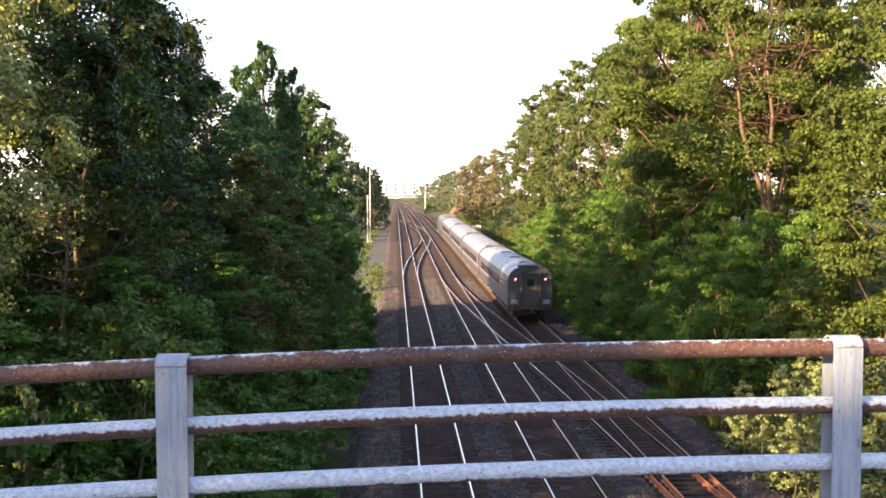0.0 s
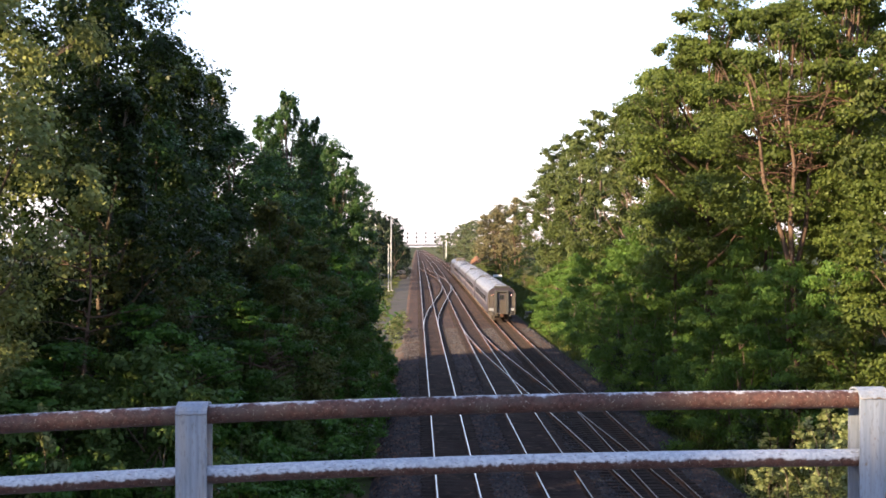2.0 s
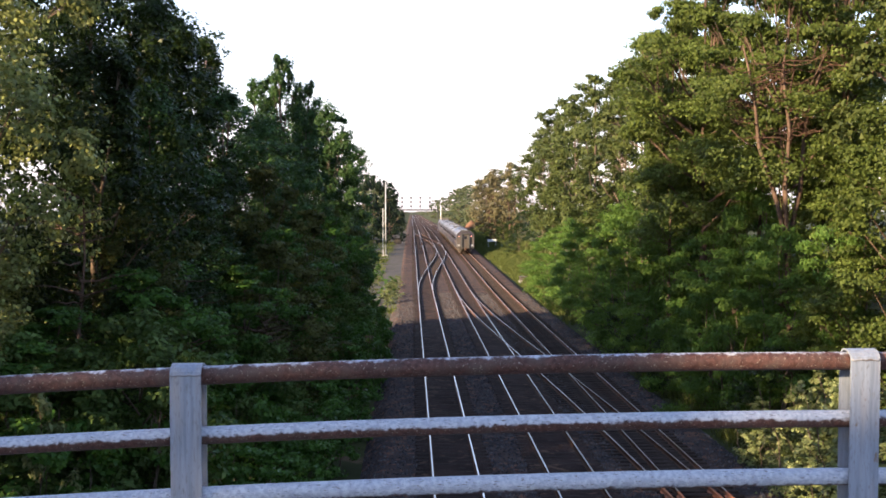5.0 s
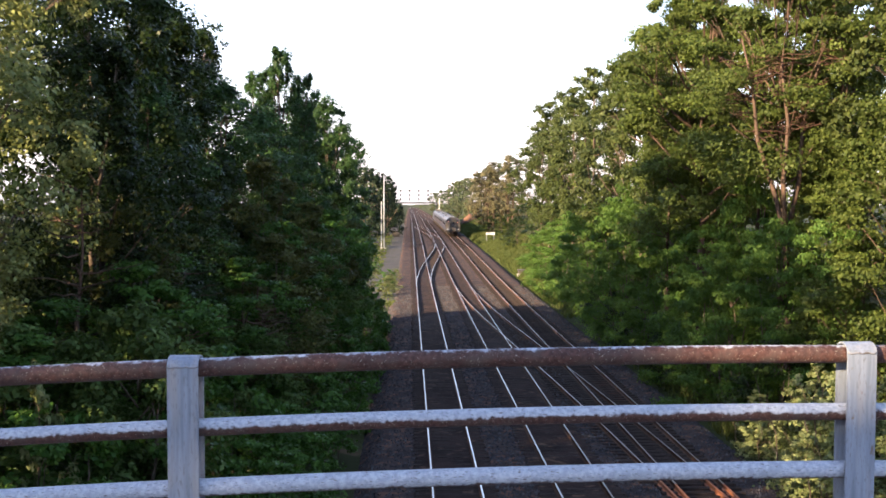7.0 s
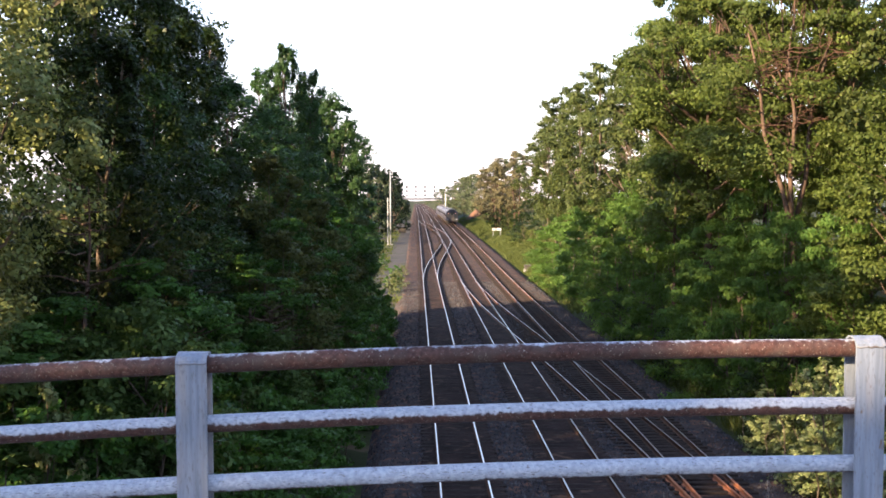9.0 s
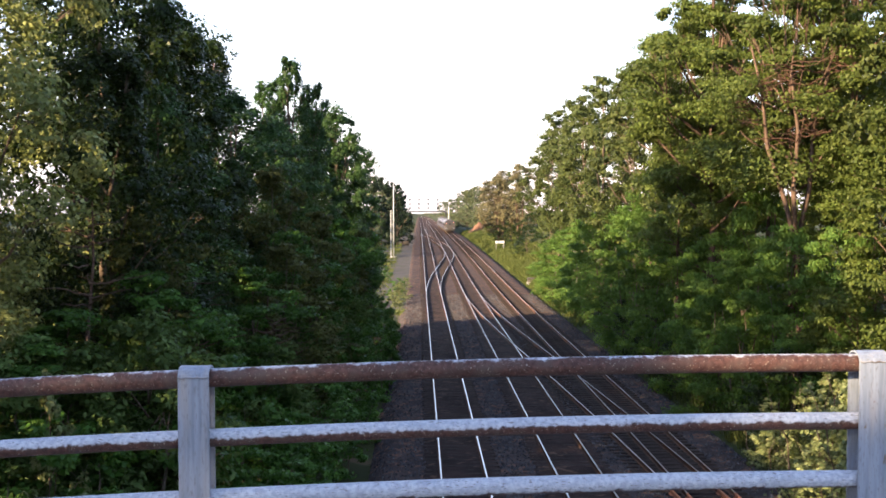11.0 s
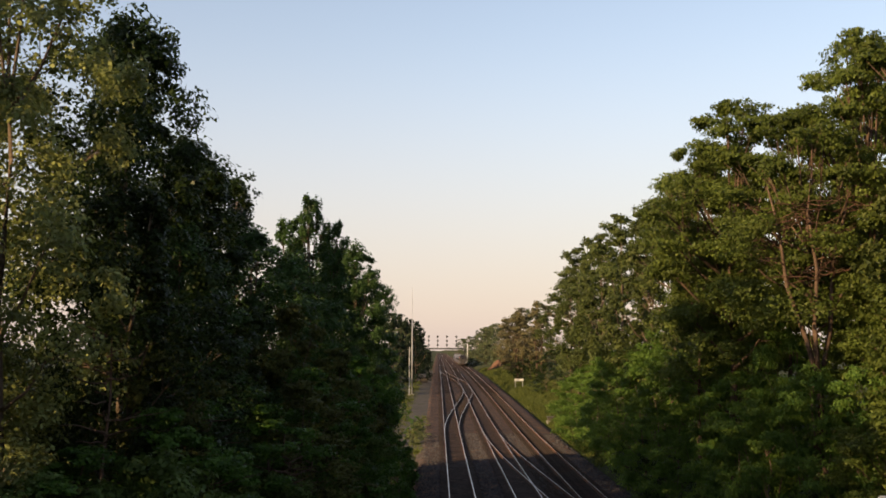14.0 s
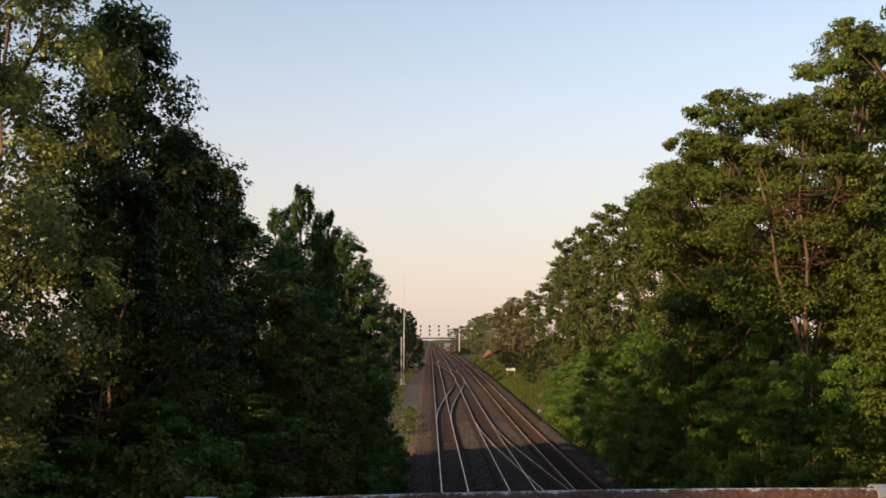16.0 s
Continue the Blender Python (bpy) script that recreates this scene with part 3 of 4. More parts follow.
# ---- trees ----
def leaf_mesh(name, centres, normals, size, seed, mat, slim=0.8, folded=False):
    """Many small leaves in one mesh: three-cornered, or folded along the midrib where one comes close."""
    rng = np.random.default_rng(seed)
    n = len(centres)
    a = rng.standard_normal((n, 3))
    a -= (a * normals).sum(1, keepdims=True) * normals
    a /= np.linalg.norm(a, axis=1, keepdims=True) + 1e-9
    b = np.cross(normals, a)
    ln = (size * rng.uniform(0.6, 1.35, n))[:, None]
    wd = ln * slim
    k = 4 if folded else 3
    v = np.empty((n, k, 3))
    v[:, 0] = centres - a * ln / 2
    if folded:
        fold = normals * ln * 0.14
        v[:, 1] = centres + b * wd / 2 + fold
        v[:, 2] = centres + a * ln / 2
        v[:, 3] = centres - b * wd / 2 + fold
    else:
        skew = rng.uniform(0.1, 0.5, (n, 1))
        v[:, 1] = centres + a * ln * skew + b * wd / 2
        v[:, 2] = centres + a * ln * (0.6 - skew) - b * wd / 2
    me = bpy.data.meshes.new(name)
    me.vertices.add(k * n)
    me.vertices.foreach_set("co", v.reshape(-1))
    me.loops.add(k * n)
    me.loops.foreach_set("vertex_index", np.arange(k * n, dtype=np.int32))
    me.polygons.add(n)
    me.polygons.foreach_set("loop_start", np.arange(0, k * n, k, dtype=np.int32))
    me.update(calc_edges=True)
    me.materials.append(mat)
    return me


PROFILES = {
    "round": lambda s: np.sqrt(np.clip(1 - (2 * s - 0.95) ** 2, 0, 1)),
    "cone": lambda s: np.clip(1.04 - s, 0, 1) ** 0.72 * np.clip(s * 6 + 0.25, 0, 1),
    "oak": lambda s: np.clip(0.45 + 1.3 * s, 0, 1) * np.sqrt(np.clip(1 - s ** 2.6, 0, 1)),
    "bush": lambda s: np.sqrt(np.clip(1 - s ** 2, 0, 1)),
}


def tree(name, label, category, h, spread, base, boughs, subs, per, leaf, mat, bark, seed, shape="round", trunk_r=0.22, bough=1.5, flat=0.6, limbs=12, lean=0.0, stems=1, slim=0.8, sub=0.4, rise=0.0, folded=False, top=0.0):
    """A tree at the origin: tapered trunk, boughs branching into twigs, and on each bough several sprays of leaves with gaps between."""
    rng = np.random.default_rng(seed)
    root = tagged(empty(name), label, category)
    s = (np.arange(boughs) + rng.uniform(0, 1, boughs)) / boughs
    ang = np.arange(boughs) * 2.39996 + rng.uniform(-0.5, 0.5, boughs)
    lob = 1 + 0.20 * np.sin(3 * ang + rng.uniform(0, 6) + 4 * s) + 0.12 * np.sin(5 * ang + 7 * s + rng.uniform(0, 6))
    rad = spread * PROFILES[shape](s) * lob * np.where(rng.uniform(size=boughs) < 0.22, rng.uniform(0.1, 0.4, boughs), rng.uniform(0.6, 0.95, boughs))
    z = base + s * (h - base)
    c = np.stack([rad * np.cos(ang) + lean * z / h, rad * np.sin(ang), z], 1)
    big = bough * rng.uniform(0.7, 1.3, boughs) * (1.1 - (0.75 if shape == "cone" else 0.4) * s)
    # sprays: mostly on the outer and upper side of their bough
    k = np.repeat(np.arange(boughs), subs)
    out = np.stack([np.cos(ang), np.sin(ang), np.full(boughs, 0.5)], 1)[k]
    d = rng.standard_normal((len(k), 3)) + 0.75 * out
    d /= np.linalg.norm(d, axis=1, keepdims=True)
    c2 = c[k] + d * (big[k] * rng.uniform(0.35, 1.0, len(k)))[:, None] * np.array([1, 1, flat])
    small = sub * big[k] * rng.uniform(0.65, 1.35, len(k))
    q = np.repeat(np.arange(len(k)), per)
    e = rng.standard_normal((len(q), 3))
    e /= np.linalg.norm(e, axis=1, keepdims=True)
    tall = flat * 0.8 + rise * s[k][q]
    r = rng.uniform(0.1, 1.0, len(q)) ** 0.5 * rng.uniform(0.8, 1.25, len(q))
    p = c2[q] + e * (r * small[q])[:, None] * np.stack([np.ones(len(q)), np.ones(len(q)), tall], 1)
    nrm = d[q] * 0.5 + e * 0.5 + np.array([0, 0, 0.4]) + 0.5 * rng.standard_normal((len(q), 3))
    nrm /= np.linalg.norm(nrm, axis=1, keepdims=True)
    crown = new("crown", leaf_mesh("crown", p, nrm, leaf, seed + 1, mat, slim, folded))
    crown.parent = root
    for t in range(stems):
        a = t * math.tau / max(stems, 1) + seed
        ox, oy = (0, 0) if stems == 1 else (0.3 * math.cos(a), 0.3 * math.sin(a))
        end = h * (top or (0.9 if shape == "cone" else 0.72))
        pts = [(ox * (1 + 2.5 * i / 6) + lean * (end * i / 6) / h + 0.10 * math.sin(i * 1.9 + seed + t) * i / 6, oy * (1 + 2.5 * i / 6) + 0.10 * math.cos(i * 2.3 + seed) * i / 6, -0.6 + (end + 0.6) * i / 6) for i in range(7)]
        part("trunk", tube(B(), pts, [trunk_r * (1.35 if i == 0 else 1 - 0.85 * i / 6) for i in range(7)], 9), bark, root, smooth=True)
    for i in rng.permutation(boughs)[:limbs]:
        e = Vector(c[i])
        zb = min(max(base * 0.6, e.z - 0.55 * math.hypot(e.x, e.y) - 0.8), h * 0.66)
        a = Vector((lean * zb / h, 0, zb))
        m = a.lerp(e, 0.5) + Vector((0, 0, -0.1 * (e - a).length + 0.12 * math.sin(i)))
        r0 = trunk_r * (0.34 if e.z > base + 1 else 0.22)
        bm = tube(B(), [a, a.lerp(m, 0.5), m, m.lerp(e, 0.5), e], [r0, r0 * 0.8, r0 * 0.6, r0 * 0.45, r0 * 0.25], 6)
        for j in range(min(4, subs)):
            w = Vector(c2[i * subs + j])
            o = m.lerp(e, 0.35 + 0.13 * j)
            tube(bm, [o, o.lerp(w, 0.5) + Vector((0, 0, 0.06)), w], [r0 * 0.3, r0 * 0.2, r0 * 0.08], 4)
        part("limb", bm, bark, root, smooth=True)
    return root


def stand(proto, spots, seed, group=""):
    """Plants copies of a tree: x, y, height factor, width factor."""
    rng = random.Random(seed)
    for i, (x, y, s, w) in enumerate(spots):
        m = pose(x, y, float(ground_z(x, y)) - 0.05, 0, 0, rng.uniform(0, 360)) @ Matrix.Diagonal((w, w, s, 1))
        if i == 0:
            proto.matrix_basis = m
            if group:
                tagged(proto, group=group)
        else:
            t = copy_thing(proto, pose(0, 0, 0))
            t.matrix_basis = m


# left side of the cutting
stand(tree("poplar_tree", "tall sunlit tree with small grey green leaves", "tree", 20, 3.2, 2.5, 40, 14, 42, 0.155, LEAF_SILVER, BARK, 11, "round", 0.2, 1.25, 0.9, 16, sub=0.42, folded=True, slim=0.7),
      [(-11.7, 29, 1.02, 1.0), (-13.4, 31, 1.12, 1.0), (-16, 33, 1.05, 1.1), (-13.0, 24, 0.9, 0.9)], 1, "trees beside the tracks")
stand(tree("maple_tree", "dense dark green broadleaf tree with shade in its leaf colour", "tree", 19, 3.6, 2.0, 48, 14, 44, 0.215, LEAF_SHADED, BARK, 23, "round", 0.24, 1.5, 0.95, 14, sub=0.45),
      # first two stand out of view, added to keep sun off the near track
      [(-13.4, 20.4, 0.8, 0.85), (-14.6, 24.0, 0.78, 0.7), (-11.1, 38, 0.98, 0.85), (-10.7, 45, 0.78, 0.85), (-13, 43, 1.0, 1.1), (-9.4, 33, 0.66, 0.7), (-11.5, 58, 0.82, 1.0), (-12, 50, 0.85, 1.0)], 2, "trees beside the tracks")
stand(tree("ash_maple_tree", "cool green broadleaf tree with loose drooping clumps", "tree", 19, 3.6, 2.0, 46, 14, 42, 0.22, LEAF_TEAL, BARK, 29, "round", 0.22, 1.5, 0.85, 12, sub=0.44),
      [(-9.0, 52, 0.70, 0.85), (-7.5, 57, 0.68, 0.75), (-5.3, 70, 0.80, 0.72), (-5.0, 76, 0.72, 0.66), (-7.6, 74, 0.8, 0.8), (-9.6, 40, 0.62, 0.7)], 21, "trees beside the tracks")
stand(tree("pointed_tree", "pointed dark green tree with upright leafy shoots", "tree", 17.5, 2.8, 1.5, 70, 8, 44, 0.19, LEAF_TEAL, BARK, 37, "cone", 0.2, 1.1, 0.75, 16, sub=0.36, rise=1.6, slim=0.6),
      [(-7.5, 63, 0.98, 1.0), (-6.2, 64, 0.93, 0.8), (-6.4, 71, 0.86, 1.1), (-9.5, 69, 0.9, 1.1)], 3, "trees beside the tracks")
stand(tree("young_maple_tree", "young shaded broadleaf tree at the foot of the bank", "tree", 9.5, 2.3, 0.6, 26, 12, 42, 0.17, LEAF_MID, BARK, 41, "round", 0.1, 1.0, 0.6, 10, sub=0.42),
      [(-7.6, 31, 0.72, 0.95), (-6.2, 40, 0.72, 0.9), (-5.4, 47, 0.85, 0.9), (-5.0, 55, 0.9, 0.9), (-4.6, 63, 0.9, 0.9), (-4.5, 71, 0.95, 0.85), (-4.6, 78, 0.95, 0.8), (-9.3, 28, 0.55, 0.9), (-8.2, 36, 0.7, 0.9), (-4.4, 67, 0.8, 0.8)], 4, "young trees beside the tracks")
stand(tree("bank_bush", "tall rounded bush with large light green leaves on the bank", "bush", 6.4, 2.0, 0.2, 26, 12, 40, 0.19, LEAF_LIGHT, BARK, 45, "round", 0.08, 0.95, 0.75, 8, stems=3, sub=0.45, slim=0.5, folded=True),
      [(-6.9, 27.4, 0.96, 1.0), (-9.6, 27.0, 0.7, 0.9), (-5.7, 38.5, 0.7, 0.8), (-4.3, 60, 0.75, 0.8)], 41, "bushes beside the tracks")
stand(tree("young_ash_tree", "young tree with olive green leaves at the edge of the wood", "tree", 10.5, 2.2, 0.8, 28, 12, 36, 0.19, LEAF_WARM, BARK, 47, "round", 0.1, 1.05, 0.7, 10),
      [(-5.5, 44, 0.72, 0.85), (-5.0, 53, 0.85, 0.85), (-4.9, 66, 0.85, 0.8), (-8.6, 34, 0.8, 0.8), (-6.6, 49, 1.0, 0.9)], 42, "young trees beside the tracks")
stand(tree("shrub", "leafy dark green shrub on the shaded bank", "shrub", 3.0, 1.7, 0.1, 14, 9, 28, 0.16, LEAF_MID, BARK, 53, "bush", 0.05, 0.75, 0.6, 7, stems=3, sub=0.42),
      [(-5.2, 26, 0.8, 1.0), (-4.6, 31, 0.75, 1.0), (-4.2, 36, 0.8, 0.9), (-3.5, 41, 0.85, 0.9), (-3.1, 46, 0.9, 0.9), (-2.9, 51, 0.95, 0.9), (-2.6, 57, 1.0, 0.9), (-2.4, 63, 1.0, 0.9), (-2.5, 69, 1.0, 0.8), (-2.7, 75, 1.0, 0.8), (-3.0, 81, 0.9, 0.7), (-2.3, 54, 0.7, 0.8), (-2.6, 60, 0.8, 0.8), (-6.8, 23, 0.9, 1.1), (-6.4, 28, 1.1, 1.1), (-8.6, 25, 1.1, 1.2), (-5.6, 34, 1.2, 1.0), (-5.0, 21, 0.7, 1.0), (-3.4, 33, 0.8, 0.9), (-3.0, 38, 0.75, 0.8), (-3.6, 29, 0.75, 0.9), (-2.7, 43.5, 0.8, 0.8), (-4.0, 25, 0.7, 0.9), (-2.4, 108, 0.5, 0.6), (-2.2, 116, 0.6, 0.5), (-4.0, 128, 0.5, 0.6), (-4.9, 141, 0.5, 0.6), (-4.6, 99, 0.6, 0.6), (-10.5, 26, 1.2, 1.3)], 5, "shrubs beside the tracks")
stand(tree("sapling", "sunlit sapling with yellow green leaves", "sapling", 3.4, 0.9, 0.3, 12, 6, 26, 0.14, LEAF_PALE, BARK, 59, "cone", 0.035, 0.5, 0.9, 6, folded=True, slim=0.6),
      [(-7.0, 22, 0.85, 1.0), (-6.4, 21.5, 0.8, 0.8), (-8.6, 25.0, 1.3, 0.9), (-1.9, 112.5, 0.5, 0.9), (-1.5, 119, 0.45, 0.9), (-2.0, 105, 0.6, 1.1), (-1.7, 108, 0.5, 1.0), (-2.2, 100, 0.7, 1.1), (-4.8, 24, 0.6, 0.9)], 6, "saplings")
# left side, farther on
stand(tree("round_tree", "small dark rounded tree beside the tracks", "tree", 10, 3.0, 0.4, 26, 9, 22, 0.34, LEAF_EVERGREEN, BARK, 61, "round", 0.2, 1.2, 0.7, 8),
      [(-4.6, 226, 1.25, 0.95), (-7.5, 215, 1.3, 1.0), (-6, 245, 1.3, 1.0), (-8.8, 198, 1.3, 1.0), (-5.2, 262, 1.1, 1.0), (-5.4, 285, 1.1, 1.0), (-5.8, 312, 1.0, 1.0), (-6.2, 345, 1.0, 1.1), (-6.8, 390, 1.0, 1.2), (-7.5, 440, 1.0, 1.3)], 7, "far trees")
stand(tree("far_tree", "broadleaf tree in haze pale colour, distant and as unseen shade caster", "tree", 14, 4.2, 1.5, 22, 8, 14, 0.55, LEAF_HAZED, BARK, 67, "round", 0.25, 1.8, 0.6, 8),
      # spots with y below 40: unseen trees, added to shade tracks and railing
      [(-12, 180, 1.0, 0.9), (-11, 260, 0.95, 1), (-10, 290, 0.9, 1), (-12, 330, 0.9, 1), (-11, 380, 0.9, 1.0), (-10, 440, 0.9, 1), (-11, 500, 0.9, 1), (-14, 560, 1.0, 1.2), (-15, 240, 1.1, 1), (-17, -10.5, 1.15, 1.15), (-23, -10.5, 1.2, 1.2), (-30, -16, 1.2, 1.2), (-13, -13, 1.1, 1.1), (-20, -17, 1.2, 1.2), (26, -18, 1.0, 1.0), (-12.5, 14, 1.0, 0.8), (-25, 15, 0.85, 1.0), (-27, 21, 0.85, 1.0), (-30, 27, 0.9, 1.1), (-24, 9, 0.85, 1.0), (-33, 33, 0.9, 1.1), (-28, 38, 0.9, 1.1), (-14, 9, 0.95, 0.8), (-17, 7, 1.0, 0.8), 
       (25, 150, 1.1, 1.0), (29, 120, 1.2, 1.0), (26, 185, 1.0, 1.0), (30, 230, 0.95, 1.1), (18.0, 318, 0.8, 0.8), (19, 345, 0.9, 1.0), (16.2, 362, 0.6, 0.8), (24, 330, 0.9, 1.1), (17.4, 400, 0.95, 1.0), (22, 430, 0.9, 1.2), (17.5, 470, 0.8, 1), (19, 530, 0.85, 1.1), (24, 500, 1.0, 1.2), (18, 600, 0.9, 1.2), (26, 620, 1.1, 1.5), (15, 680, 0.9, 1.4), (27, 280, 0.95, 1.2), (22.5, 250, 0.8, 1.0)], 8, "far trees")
# right side
stand(tree("oak_tree", "tall spreading oak lit warm on its crown", "tree", 18.5, 4.6, 6.2, 38, 18, 60, 0.155, LEAF_GOLD, BARK_RED, 71, "oak", 0.28, 1.55, 0.5, 24, sub=0.40),
      [(19.8, 40, 1.12, 1.0), (19.0, 47, 1.14, 0.95), (15.0, 55, 1.15, 1.05), (20.5, 51, 1.13, 1.0), (17.2, 62, 1.06, 0.95)], 9, "oaks on the bank")
stand(tree("young_oak_tree", "young oak with low sunlit boughs on the bank", "tree", 10.5, 2.8, 0.8, 26, 14, 46, 0.16, LEAF_GOLD, BARK_RED, 73, "round", 0.12, 1.3, 0.5, 12, sub=0.42),
      [(18.0, 38.6, 1.0, 1.0), (19.8, 36.5, 1.1, 1.0), (16.6, 40.2, 0.6, 0.75), (18.2, 42.5, 0.9, 0.9), (18.6, 45.5, 0.9, 1.0), (16.2, 58, 0.95, 0.9), (16.4, 67, 0.95, 0.9)], 16, "oaks on the bank")
stand(tree("ash_tree", "broadleaf tree with open branches on the bank", "tree", 17, 3.8, 3.5, 34, 14, 34, 0.25, LEAF_OLIVE, BARK, 79, "round", 0.24, 1.4, 0.6, 18, sub=0.42),
      [(16.8, 74, 1.12, 1.0), (16.4, 82, 1.13, 1.0), (20, 80, 1.15, 1.0), (16.6, 97, 1.17, 1.0), (16.8, 110, 1.13, 0.95), (17.0, 130, 1.13, 0.95), (21, 100, 1.05, 1.1), (20.5, 135, 1.05, 1.0), (19.5, 68, 1.0, 1.0), (18.5, 150, 1.0, 1.0), (21.5, 41, 1.15, 1.0), (22, 35, 1.1, 1.0), (23, 57, 1.1, 1.0)], 10, "trees on the bank")
stand(tree("bare_topped_tree", "thin brownish tree with many visible slender trunks", "tree", 15, 3.4, 3.0, 26, 10, 30, 0.32, LEAF_BROWN, BARK_RED, 83, "round", 0.15, 1.4, 0.8, 18, stems=4),
      [(16.2, 215, 0.86, 1.25), (17.9, 235, 0.92, 1.3), (19.0, 203, 0.9, 1.1), (18.5, 258, 0.84, 1.2)], 11, "thin trees on the bank")
stand(tree("locust_bush", "bright green feathery bush spreading over the bank", "bush", 6.6, 3.7, 0.1, 40, 12, 38, 0.225, LEAF_BRIGHT, BARK, 89, "bush", 0.07, 1.15, 0.38, 8, stems=3, slim=0.36, sub=0.46),
      [(14.3, 58, 1.15, 0.95), (14.0, 65, 1.3, 0.95), (14.4, 73, 1.35, 0.95), (14.0, 82, 1.3, 0.92), (14.2, 91, 1.2, 0.9), (14.4, 101, 1.05, 0.9), (14.8, 112, 0.9, 0.85), (15.2, 123, 0.7, 0.8), (17.4, 66, 1.55, 1.0), (17.4, 78, 1.55, 1.0), (14.2, 47.0, 1.0, 0.85), (15.4, 44.4, 1.2, 0.8), (16.6, 42.0, 1.15, 0.7), (14.6, 51, 1.15, 0.9), (17.4, 56, 1.5, 1.0), (16.6, 50, 1.6, 0.9)], 12, "bushes on the bank")
stand(tree("dark_bush", "dark green bush below the oaks with shade in its leaf colour", "bush", 5.0, 2.6, 0.1, 18, 9, 28, 0.18, LEAF_SHADED, BARK, 97, "bush", 0.07, 1.0, 0.6, 8, stems=3),
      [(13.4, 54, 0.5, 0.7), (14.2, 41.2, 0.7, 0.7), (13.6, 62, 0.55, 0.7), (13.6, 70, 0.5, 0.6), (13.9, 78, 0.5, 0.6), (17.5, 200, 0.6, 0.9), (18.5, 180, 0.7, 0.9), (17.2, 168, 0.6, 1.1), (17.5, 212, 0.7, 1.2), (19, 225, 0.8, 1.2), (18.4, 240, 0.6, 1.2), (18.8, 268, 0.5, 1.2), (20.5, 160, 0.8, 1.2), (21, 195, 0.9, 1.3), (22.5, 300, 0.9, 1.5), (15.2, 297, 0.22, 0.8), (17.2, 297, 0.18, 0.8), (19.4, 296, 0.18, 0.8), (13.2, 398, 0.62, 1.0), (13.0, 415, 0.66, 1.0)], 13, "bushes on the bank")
stand(tree("pale_sapling", "sunlit sapling with pale shiny leaves beside the track", "sapling", 4.2, 0.95, 0.1, 26, 5, 24, 0.13, LEAF_PALE, BARK, 101, "cone", 0.04, 0.5, 0.9, 8, stems=3, folded=True, slim=0.65, sub=0.5),
      [(12.5, 34, 0.95, 1.0), (13.3, 32.5, 1.0, 1.2), (12.3, 37.5, 0.5, 0.9), (13.7, 35.5, 0.9, 1.1), (12.6, 30, 0.85, 1.2), (14.6, 31, 1.1, 1.3), (13.0, 39.5, 0.55, 0.9), (12.0, 32, 0.6, 1.0), (13.2, 28, 0.85, 1.3), (14.2, 33.5, 1.0, 1.2), (12.2, 28.5, 0.6, 1.1)], 14, "saplings beside the track")


stand(tree("tall_oak_tree", "tall oak with bare reddish forked trunks below its crown", "tree", 18.5, 3.9, 9.0, 28, 18, 60, 0.155, LEAF_GOLD, BARK_RED, 107, "oak", 0.2, 1.5, 0.45, 24),
      [(16.4, 47, 1.02, 1.0), (16.8, 51.5, 1.05, 1.0), (15.7, 60, 1.05, 0.9), (13.9, 57.5, 1.06, 0.72)], 15, "oaks on the bank")


def dead_tree(x, y, h, seed, twigs=34):
    """A leafless brown tree: a thin trunk with many fine bent twigs."""
    rng = random.Random(seed)
    root = tagged(empty("dead_tree", pose(x, y, float(ground_z(x, y)) - 0.05)), "leafless brown tree with many fine dry twigs", "tree")
    part("trunk", tube(B(), [(0.15 * math.sin(i + seed), 0.12 * math.cos(1.7 * i), -0.3 + h * i / 5) for i in range(6)], [0.11 - 0.018 * i for i in range(6)], 7), BARK_RED, root)
    for k in range(twigs):
        zb, a = h * rng.uniform(0.3, 0.98), rng.uniform(0, math.tau)
        ln = rng.uniform(0.7, 2.2)
        p = Vector((0, 0, zb))
        pts = [p]
        for q in range(4):
            p = p + Vector((math.cos(a) * ln / 4, math.sin(a) * ln / 4, rng.uniform(-0.05, 0.3) * ln / 3))
            a += rng.uniform(-0.4, 0.4)
            pts.append(p)
        part("limb", tube(B(), pts, [0.032, 0.026, 0.02, 0.014, 0.006], 5), BARK_RED, root)


for spot in ((-5.9, 42.5, 6.0, 1), (-5.6, 41.2, 5.0, 2), (-9.3, 30.5, 8.5, 3), (-4.9, 49.0, 5.5, 6), (-7.4, 35.5, 6.5, 7)):
    dead_tree(*spot)


